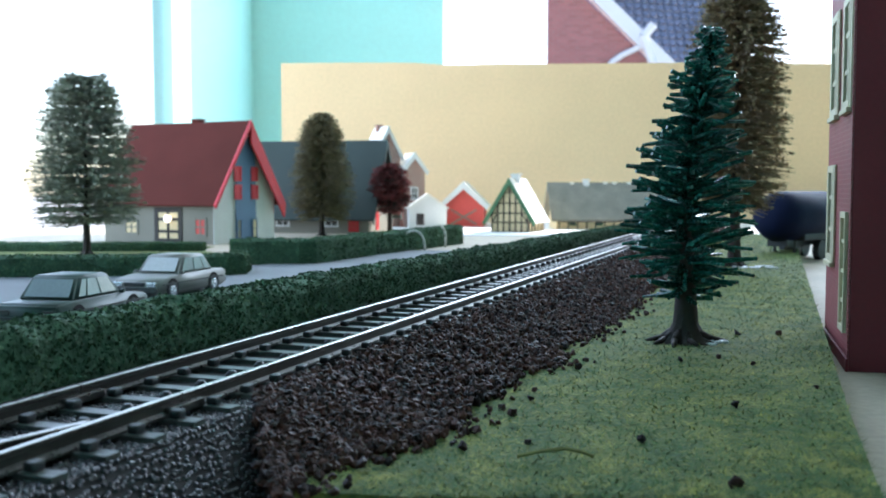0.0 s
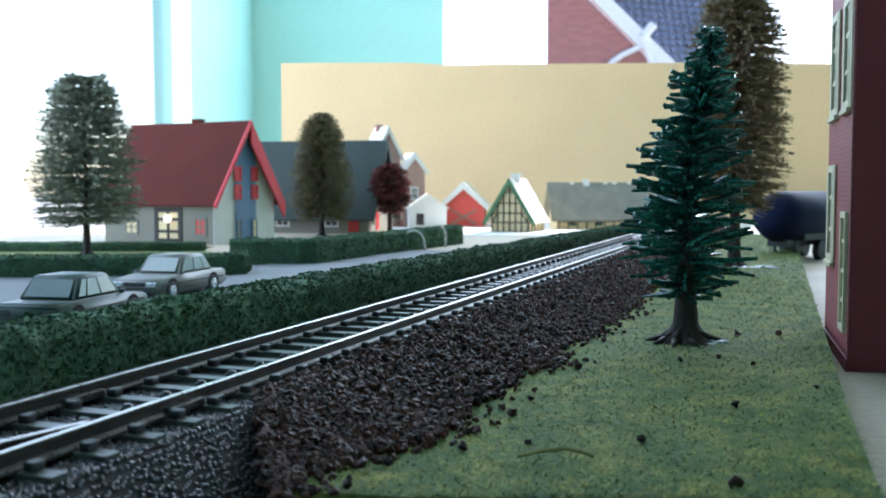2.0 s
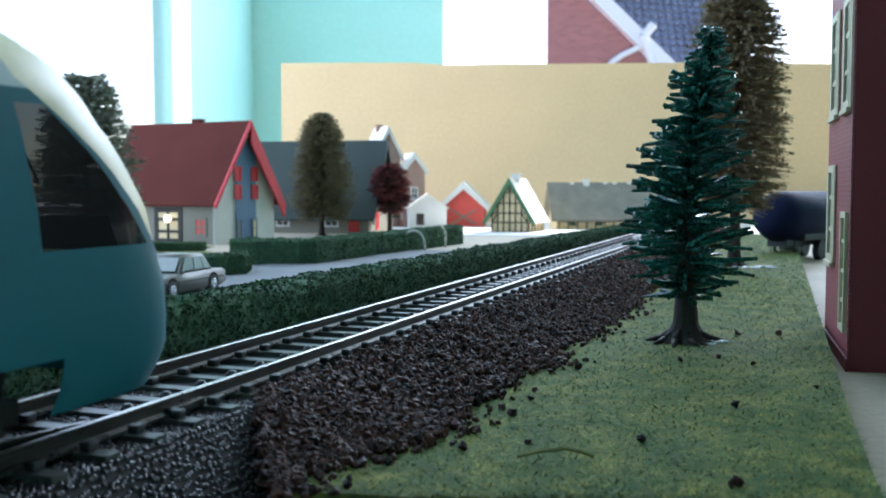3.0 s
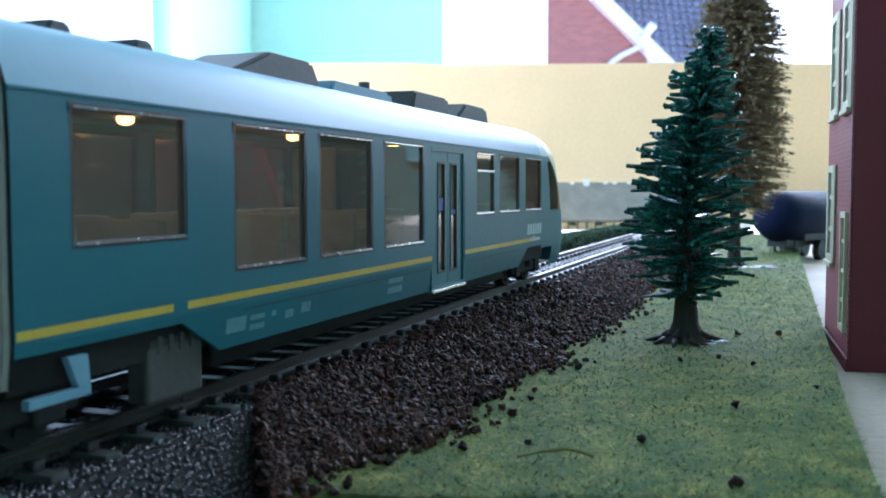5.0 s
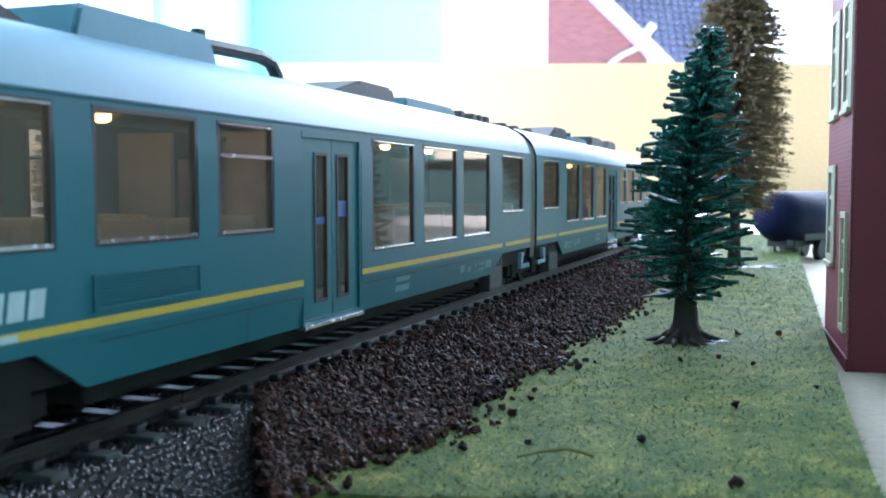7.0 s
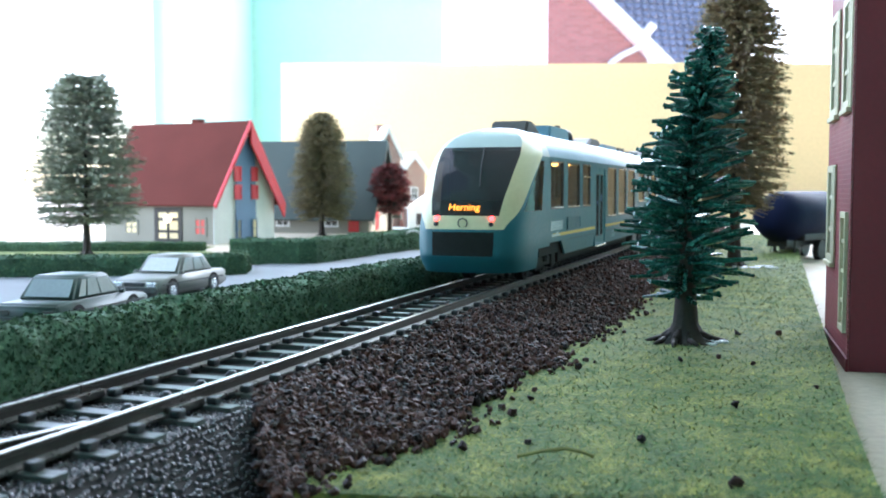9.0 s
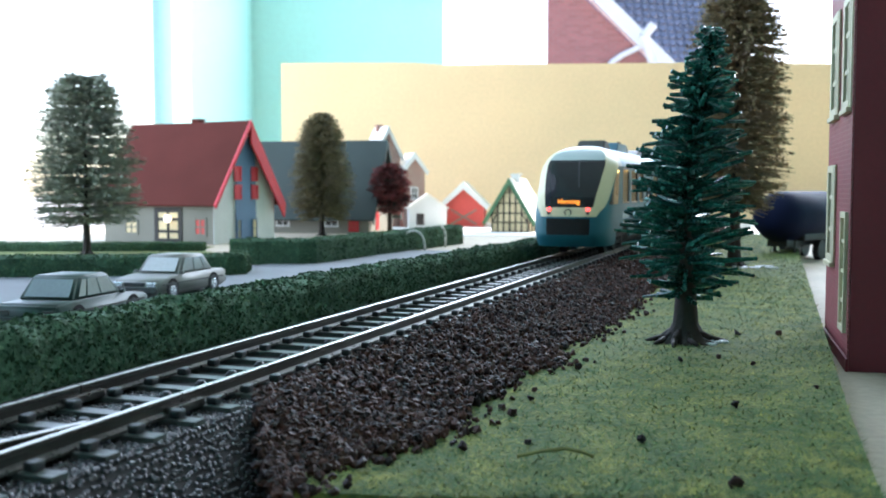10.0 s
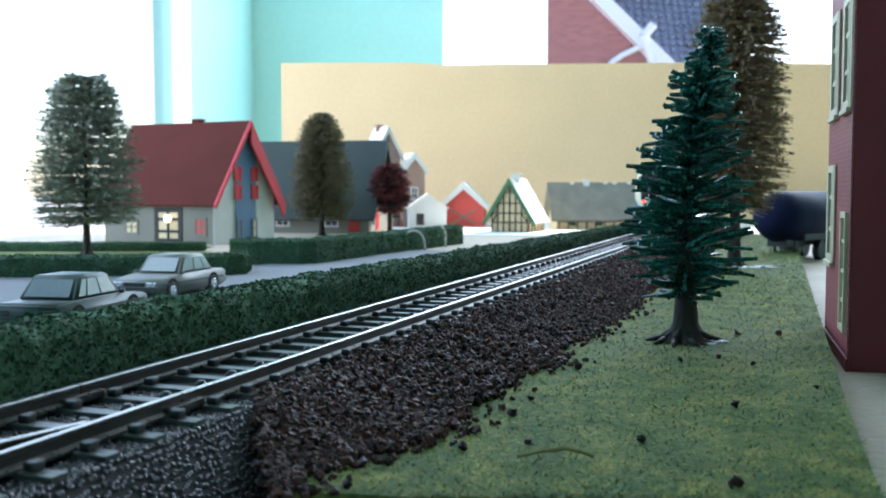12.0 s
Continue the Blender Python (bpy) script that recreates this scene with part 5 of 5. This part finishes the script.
def brick_tower_house():
    # white edges here and on the lean house stand for sunlit side walls
    h = gable_house("brick_house_with_gables", pose(-0.060, 1.075, BASE_Z, 0, 0, -60), 0.030, 0.030, 0.078, 0.1085, BROWN_BRICK, SUNLIT_ROOF,
                    "tall brown brick house with edges coloured white for sunlit walls", over=0.002, edge=WHITE_WALL, chimney=(-0.02, 0, 0.003, 0.112, BROWN_BRICK))
    for y in (-0.009, 0.009):
        for z in (0.02, 0.048):
            opening(h, on_gable, y, z, 0.008, 0.014, WHITE_PAINT, "window", (1, 1))
    h2 = gable_house("brick_lean_house", pose(-0.031, 1.07, BASE_Z, 0, 0, -70), 0.03, 0.024, 0.062, 0.080, BROWN_BRICK, SUNLIT_ROOF,
                     "narrow brown brick house with an edge coloured white for a sunlit wall", over=0.002, edge=WHITE_WALL)
    opening(h2, on_gable, 0, 0.03, 0.008, 0.014, WHITE_PAINT, "window", (1, 1))
    bm = B()
    # shed coloured white for the glaring sunlit spot beside the brick houses
    g = gable_house("sunlit_white_shed", pose(-0.016, 1.04, BASE_Z, 0, 0, -85), 0.03, 0.040, 0.022, 0.036, WHITE_WALL, SUNLIT_ROOF, "low shed with walls and roof coloured white for sunlight", over=0.002)
    opening(g, on_gable, -0.008, 0.004, 0.008, 0.012, TIMBER, "window", (1, 1))


brick_tower_house()


def red_hut():
    # the hut's white gable edges are sunlight put into the colour
    h = gable_house("red_hut", pose(0.0228, 1.087, BASE_Z, 0, 0, -96), 0.05, 0.044, 0.026, 0.0485, RED_WALL, SUNLIT_ROOF, "small red boarded barn with a braced gable", over=0.004, edge=WHITE_WALL, thick=0.002)
    for sy in (-1, 1):
        bm = B()
        a, b = Vector((0.0004, -sy * 0.014, 0.003)), Vector((0.0004, sy * 0.014, 0.019))
        tube(bm, [a, b], 0.0012, 4)
        part("brace", bm, BUFF_WALL, h)
    for i in range(9):
        y = -0.0195 + i * 0.0049
        part("board", box(B(), 0.0, 0.0004, y - 0.0021, y + 0.0021, 0.001, 0.026 + (0.019 * (1 - abs(y) / 0.022))), RED_WALL, h)


red_hut()


def timbers(h, place, spans):
    for (a0, z0), (a1, z1) in spans:
        bm = B()
        p, q = Vector(place(a0, z0, 0.0003)), Vector(place(a1, z1, 0.0003))
        rod(bm, p, q, 0.00085, 0.00085, 4)
        part("timber", bm, TIMBER, h)


def half_timbered():
    h = gable_house("half_timbered_house", pose(0.0640, 0.950, BASE_Z, 0, 0, -112), 0.050, 0.038, 0.0185, 0.0510, OCHRE_WALL, SUNLIT_ROOF,
                    "half-timbered ochre house with a sunlit-coloured roof and green edge", over=0.006, edge=GREEN_TRIM, chimney=(-0.02, 0.0, 0.0038, 0.0565, WHITE_WALL), end_over=0.002)
    w = 0.018
    spans = [((-w, 0.0005), (w, 0.0005)), ((-w, 0.0095), (w, 0.0095)), ((-w, 0.0185), (w, 0.0185)), ((-0.012, 0.028), (0.012, 0.028)), ((-0.006, 0.0385), (0.006, 0.0385))]
    spans += [((y, 0), (y, 0.0185 + max(0, (0.018 - abs(y)) * 1.70))) for y in (-0.018, -0.012, -0.006, 0, 0.006, 0.012, 0.018)]
    spans += [((-w, 0.0095), (-0.012, 0.0185)), ((w, 0.0095), (0.012, 0.0185))]
    timbers(h, on_gable, spans)
    f = front_of(-0.019)
    side = lambda a, q, o: Vector((a, 0.019 + o, q))
    timbers(h, side, [((x, 0), (x, 0.018)) for x in (-0.001, -0.010, -0.02, -0.03, -0.04, -0.049)] + [((-0.049, 0.009), (-0.001, 0.009))])


half_timbered()


def thatched():
    h = gable_house("thatched_house", pose(0.235, 1.045, BASE_Z, 0, 0, 3), 0.120, 0.045, 0.0165, 0.0465, OCHRE_WALL, THATCH,
                    "long half-timbered house with a grey thatched roof", over=0.006, thick=0.004, chimney=(-0.085, 0, 0.003, 0.0520, WHITE_WALL))
    f = front_of(0.0225)
    xs = [-0.003 - 0.0095 * i for i in range(13)]
    timbers(h, f, [((x, 0), (x, 0.016)) for x in xs] + [((-0.119, 0.008), (-0.001, 0.008)), ((-0.119, 0.0155), (-0.001, 0.0155))])
    for x in (-0.018, -0.046, -0.075, -0.103):
        opening(h, f, x, 0.004, 0.007, 0.009, GREEN_TRIM, "window", (1, 1))
    # pale lumps added to draw the sunlit ridge
    for x in (-0.02, -0.04, -0.055, -0.065, -0.10):
        bm = B()
        box(bm, x - 0.002, x + 0.002, -0.003, 0.003, 0.0465, 0.0488, 0.0005)
        part("ridge_sun_clump", bm, SUNLIT_ROOF, h)


thatched()


# ---- the red brick building beside the grass ----
NEAR_BRICK = bricked("model_red_brick", (0.24, 0.032, 0.040), (0.27, 0.08, 0.08), 0.0034, 0.00115, 0.55, 0.0002)
PLAIN_RED = material("plain_dark_red_plastic", (0.15, 0.009, 0.018), 0.55, grain=900, patch=25, vary=0.15, bump=0.00005)


def red_building():
    h = thing("red_brick_building", pose(0.0918, 0.2222, BASE_Z, 0, 0, 74.3), "tall dark red plastic model brick building with cream window frames", "building")
    L, W, T = 0.053, 0.090, 0.118
    part("end_wall", box(B(), 0.0, 0.0015, -W, -0.0001, 0, T, 0.0002), PLAIN_RED, h, "plain dark red end wall")
    part("far_wall", box(B(), L - 0.0015, L, -W, -0.0001, 0, T), NEAR_BRICK, h)
    part("back_wall", box(B(), 0.0, L, -W - 0.0015, -W, 0, T), NEAR_BRICK, h)
    holes = [(0.0055, 0.0155, 0.008, 0.0360, "door"), (0.0330, 0.0460, 0.0225, 0.0475, "window"), (0.0040, 0.0170, 0.0600, 0.0860, "window"), (0.0300, 0.0440, 0.0600, 0.0860, "window")]
    xs = sorted({0.0016, L, *(k[0] for k in holes), *(k[1] for k in holes)})
    zs = sorted({0.0, T, *(k[2] for k in holes), *(k[3] for k in holes)})
    bm = B()
    for a, b in zip(xs, xs[1:]):
        for lo, hi in zip(zs, zs[1:]):
            if not any(k[0] < (a + b) / 2 < k[1] and k[2] < (lo + hi) / 2 < k[3] for k in holes):
                box(bm, a, b, -0.0015, 0, lo, hi)
    bmesh.ops.remove_doubles(bm, verts=bm.verts, dist=1e-6)
    part("front_wall", bm, NEAR_BRICK, h, "dark red brick-textured wall")
    # raised brick courses at the corner
    bm = B()
    z = 0.0006
    i = 0
    while z < T - 0.002:
        box(bm, 0.0, 0.0026 if i % 2 else 0.0016, 0.0, 0.0003, z, z + 0.0009)
        z += 0.00115
        i += 1
    tagged(part("corner_brickwork", bm, NEAR_BRICK, h), kind="stuff")
    face = lambda a, q, o: Vector((a, o - 0.0008, q))
    for a, b, lo, hi, kind in holes:
        opening(h, face, (a + b) / 2, lo, b - a, hi - lo, CREAM_TRIM, kind, (1, 2) if kind == "window" else (0, 3), thick=0.0016, fill=CREAM_TRIM if kind == "door" else None)
        if kind == "window":
            part("window_ledge", box(B(), a - 0.001, b + 0.001, 0, 0.0014, lo - 0.0012, lo, 0.0002), CREAM_TRIM, h)
            for x in (a - 0.0022, b + 0.0002):
                part("shutter", box(B(), x, x + 0.002, 0.0001, 0.0007, lo, hi, 0.0002), CREAM_TRIM, h)
    part("plinth", box(B(), -0.0004, L, 0.0, 0.0006, 0, 0.003, 0.0001), PLAIN_RED, h)
    part("roof", box(B(), -0.002, L + 0.002, -W - 0.004, 0.003, T, T + 0.003, 0.0005), SLATE_ROOF, h)


red_building()


# ---- vehicles ----
# opaque glossy panes; the pale base colour paints in the reflected room window
CAR_GLASS = material("pale_reflection_car_glass", (0.34, 0.37, 0.35), 0.08, vary=0.1, spec=0.9)


def car(m, paint, label):
    """A saloon in 1:87, its bonnet towards +x."""
    c = thing("parked_car", m, label, "car", "parked model cars")
    L2, W2 = 0.0255, 0.0098
    side = [(-L2, 0.0034), (-L2, 0.0078), (-0.0247, 0.0091), (-0.0150, 0.0094), (0.0095, 0.0094), (0.0185, 0.0086), (0.0243, 0.0078), (L2, 0.0062), (L2, 0.0034), (0.0210, 0.0022), (-0.0210, 0.0022)]
    bm = B()
    prism_y(bm, side, -W2, W2)
    bmesh.ops.bevel(bm, geom=bm.edges[:], offset=0.0007, segments=3, affect="EDGES")
    part("body", bm, paint, c, smooth=True)
    # cabin: foot and roof outlines, rounded at the edges
    foot, top = (-0.0165, 0.0105, 0.0090, 0.0092), (-0.0108, 0.0040, 0.0076, 0.0160)
    bm = B()
    lo = [bm.verts.new((x, y, foot[3])) for x, y in ((foot[0], -foot[2]), (foot[1], -foot[2]), (foot[1], foot[2]), (foot[0], foot[2]))]
    hi = [bm.verts.new((x, y, top[3])) for x, y in ((top[0], -top[2]), (top[1], -top[2]), (top[1], top[2]), (top[0], top[2]))]
    bm.faces.new(hi)
    bm.faces.new(lo[::-1])
    for i in range(4):
        bm.faces.new((lo[i], lo[(i + 1) % 4], hi[(i + 1) % 4], hi[i]))
    bmesh.ops.bevel(bm, geom=bm.edges[:], offset=0.0006, segments=3, affect="EDGES")
    part("cabin", bm, paint, c, smooth=True)

    def pane(a, b, d, e, name):
        """A window between four corners of one cabin face, a hair proud of it."""
        n = (b - a).cross(e - a).normalized() * 0.00016
        if n.dot((a + d) / 2 - Vector((-0.003, 0, 0.010))) < 0:
            n = -n
        bm = B()
        outer, inner = [bm.verts.new(p + n) for p in (a, b, d, e)], [bm.verts.new(p - n) for p in (a, b, d, e)]
        bm.faces.new(outer)
        bm.faces.new(inner[::-1])
        for i in range(4):
            bm.faces.new((outer[i], inner[i], inner[(i + 1) % 4], outer[(i + 1) % 4]))
        part(name, bm, CAR_GLASS, c, "car window coloured pale for reflected daylight")

    def on_face(p, q, r, t, u0, u1, w0, w1):
        return [p.lerp(q, u).lerp(t.lerp(r, u), w) for u, w in ((u0, w0), (u1, w0), (u1, w1), (u0, w1))]
    F = [Vector((x, y, foot[3])) for x, y in ((foot[0], -foot[2]), (foot[1], -foot[2]), (foot[1], foot[2]), (foot[0], foot[2]))]
    T = [Vector((x, y, top[3])) for x, y in ((top[0], -top[2]), (top[1], -top[2]), (top[1], top[2]), (top[0], top[2]))]
    for i, spans in ((0, ((0.10, 0.24), (0.28, 0.54), (0.58, 0.90))), (2, ((0.10, 0.42), (0.46, 0.72), (0.76, 0.90))), (1, ((0.09, 0.91),)), (3, ((0.09, 0.91),))):
        for u0, u1 in spans:
            pane(*on_face(F[i], F[(i + 1) % 4], T[(i + 1) % 4], T[i], u0, u1, 0.14, 0.84), ("side_window", "windscreen", "side_window", "rear_window")[i])
    for x in (-0.0150, 0.0155):
        for y in (-1, 1):
            arch = rod(B(), (x, y * (W2 - 0.0020), 0.0040), (x, y * (W2 + 0.0001), 0.0040), 0.0042, 0.0042, 20)
            part("wheel_arch", arch, UNDER, c)
            bm = rod(B(), (x, y * (W2 - 0.0022), 0.0036), (x, y * (W2 + 0.0003), 0.0036), 0.0036, 0.0034, 18)
            wh = part("wheel", bm, DARK, c, "black tyre")
            part("hub", rod(B(), (x, y * (W2 + 0.0002), 0.0036), (x, y * (W2 + 0.0006), 0.0036), 0.0021, 0.0018, 12), SILVER, wh)
    for x in (-L2 - 0.0005, L2 - 0.0004):
        part("bumper", box(B(), x, x + 0.0009, -W2 * 0.97, W2 * 0.97, 0.0036, 0.0054, 0.0003), DARK_GREY, c)
    part("radiator_grille", box(B(), L2 - 0.0004, L2 + 0.0002, -0.0042, 0.0042, 0.0058, 0.0072, 0.0001), DARK, c)
    for y in (-0.0070, 0.0070):
        part("headlight", box(B(), L2 - 0.0008, L2 + 0.0002, y - 0.0019, y + 0.0019, 0.0056, 0.0073, 0.0002), SILVER, c)
        part("tail_lamp", box(B(), -L2 - 0.0002, -L2 + 0.0008, y - 0.0018, y + 0.0018, 0.0058, 0.0074, 0.0002), DARK_GREY, c)
    for y in (-1, 1):
        ya, yb = sorted((y * W2, y * (W2 + 0.00025)))
        part("side_trim", box(B(), -0.0225, 0.0225, ya, yb, 0.0060, 0.0065), DARK_GREY, c)
        part("door_mirror", box(B(), 0.0082, 0.0096, min(y * 0.0092, y * 0.0108), max(y * 0.0092, y * 0.0108), 0.0093, 0.0104, 0.0002), paint, c)
    return c


car(pose(-0.1060, 0.3850, BASE_Z, 0, 0, 254), material("silver_car_paint", (0.20, 0.20, 0.18), 0.5, vary=0.08, spec=0.3), "silver grey model saloon car parked on the road")
car(pose(-0.1115, 0.3000, BASE_Z, 0, 0, 78), material("grey_green_car_paint", (0.050, 0.080, 0.070), 0.5, vary=0.08, spec=0.3), "grey-green model saloon car parked by the long hedge")


def silo_trailer():
    t = thing("silo_trailer", pose(0.1910, 0.565, BASE_Z, 0, 0, 46), "dark blue model silo trailer parked on its legs", "trailer")
    bm = B()
    rings = []
    for x, r, dz in ((-0.012, 0.004, -0.001), (-0.010, 0.0085, -0.001), (-0.006, 0.0122, 0), (0.0, 0.0142, 0), (0.006, 0.0148, 0), (0.06, 0.0148, 0), (0.066, 0.009, 0)):
        rings.append([bm.verts.new((x, math.cos(k * math.pi / 12) * r, 0.0255 + dz + math.sin(k * math.pi / 12) * r)) for k in range(24)])
    for a, b in zip(rings, rings[1:]):
        for k in range(24):
            bm.faces.new((a[k], a[(k + 1) % 24], b[(k + 1) % 24], b[k]))
    bm.faces.new(rings[0])
    bm.faces.new(rings[-1])
    part("tank", bm, material("navy_tank_paint", (0.005, 0.009, 0.034), 0.7, vary=0.1, spec=0.12), t, "dark blue tank", True)
    part("chassis", box(B(), 0.0, 0.064, -0.006, 0.006, 0.0085, 0.0125, 0.0005), DARK, t)
    part("cradle", box(B(), 0.012, 0.062, -0.011, 0.011, 0.0115, 0.016, 0.001), DARK, t)
    for y in (-0.006, 0.006):
        part("leg", rod(B(), (0.010, y, 0), (0.010, y, 0.0125), 0.0011, n=8), DARK_GREY, t)
        for x in (0.034, 0.046, 0.058):
            part("wheel", rod(B(), (x, y * 1.7 - 0.0018, 0.0058), (x, y * 1.7 + 0.0018, 0.0058), 0.0058, 0.0058, 18), DARK, t)


silo_trailer()

# ---- small things ----
WIRE = material("pale_wire", (0.55, 0.54, 0.46), 0.5, vary=0.15)


def hoop(x, y, wide, high, lean, label):
    bm = B()
    pts = []
    for k in range(13):
        a = math.pi * k / 12
        pts.append(Vector((x - wide / 2 * math.cos(a) + lean * math.sin(a), y, BASE_Z + high * math.sin(a) ** 0.8)))
    tube(bm, pts, 0.00075, 6)
    ob = new("wire_hoop", mesh_from("wire_hoop", bm, WIRE, True))
    tagged(ob, label, "wire hoop", "pale wire hoops")


bm = B()
_rng = random.Random(4)
for _ in range(16):
    _x, _y = 0.143 + _rng.uniform(-0.009, 0.012), 0.458 + _rng.uniform(-0.006, 0.006)
    box(bm, _x - 0.0012, _x + 0.0012, _y - 0.0012, _y + 0.0012, 0, 0.0007, 0.0003)
tagged(new("glue_patch", mesh_from("glue_patch", bm, material("dry_white_glue", (0.55, 0.60, 0.58), 0.3, vary=0.15))), "dried whitish glue at the foot of the brown conifer", "glue", kind="stuff")
hoop(-0.0205, 0.655, 0.017, 0.014, 0.001, "pale thin wire hoop standing in the grass by the hedge")
bm = B()
tube(bm, [Vector(p) for p in ((0.0015, 0.70, BASE_Z), (0.0020, 0.70, 0.0025), (0.0012, 0.70, 0.0070), (-0.0010, 0.70, 0.0105), (-0.0022, 0.70, 0.0115))], 0.0009, 6)
tagged(new("bent_wire", mesh_from("bent_wire", bm, WIRE, True)), "pale bent wire post by the hedge", "wire")

bm = B()
tube(bm, [Vector(p) for p in ((0.0098, 0.1290, 0.0010), (0.0130, 0.1300, 0.0014), (0.0165, 0.1308, 0.0016), (0.0190, 0.1300, 0.0012), (0.0200, 0.1295, 0.0008))], 0.00028, 6)
tagged(new("dry_stalk", mesh_from("dry_stalk", bm, material("dry_stalk", (0.20, 0.19, 0.06), 0.7, vary=0.2))), "thin dry yellowish stalk lying on the grass mat", "stalk")
# the patch of sun on the village ground, painted in as white
SUNLIT_GROUND = material("sunlit_white_ground", (0.74, 0.73, 0.70), 0.85, grain=500, patch=20, vary=0.08)
structure("village_ground", slab(B(), [(-0.04, 0.875), (0.30, 0.875), (0.42, 1.24), (-0.16, 1.24), (-0.16, 1.02), (-0.04, 1.02)], BASE_Z, BASE_Z + 0.0004), SUNLIT_GROUND, "ground under the far houses, coloured white for sunlight")
ROAD = material("grey_road_card", (0.15, 0.16, 0.17), 0.85, grain=900, patch=30, vary=0.12, bump=0.0001)
structure("road", slab(B(), [(-0.38, 0.20), (-0.03, 0.20), (-0.02, 0.46), (0.02, 0.66), (-0.03, 0.66), (-0.10, 0.53), (-0.36, 0.49)], BASE_Z, BASE_Z + 0.0006), ROAD, "grey card road between the hedges")


# ---- what moves ----
# seconds, and how far the train's joint has come along the track
TRAIN_RUN = [(0, -0.506), (2.0, -0.266), (2.8, -0.1682), (3.0, -0.1442), (3.2, -0.1216), (4.0, -0.034), (4.8, 0.0492), (5.0, 0.0711), (5.5, 0.1258), (6.0, 0.1727),
             (6.5, 0.2208), (7.0, 0.2738), (7.2, 0.2952), (8.0, 0.385), (8.8, 0.4803), (9.0, 0.5062), (9.5, 0.572), (10.0, 0.640), (10.5, 0.708), (11.0, 0.776), (11.5, 0.842), (12.0, 0.908)]


def run_at(t):
    for (a, p), (b, q) in zip(TRAIN_RUN, TRAIN_RUN[1:]):
        if a <= t <= b:
            return p + (q - p) * (t - a) / (b - a)
    return TRAIN_RUN[-1][1]


def motions():
    for car, turn in ((CAR_LEAD, 0), (CAR_TAIL, 180)):
        walk(car, [(t, Matrix.Translation(on_track(s, 0, RAIL_TOP)) @ pose(0, 0, 0, 0, 0, TRACK_TURN + turn)) for t, s in TRAIN_RUN])
    for wheels, sign in ((WHEELS_LEAD, 1), (WHEELS_TAIL, -1)):
        for w in wheels:
            place = w.matrix_basis.translation.copy()
            walk(w, [(k / 15, Matrix.Translation(place) @ pose(0, 0, 0, 0, sign * math.degrees(run_at(k / 15) / 0.0049), 0)) for k in range(181)])


motions()
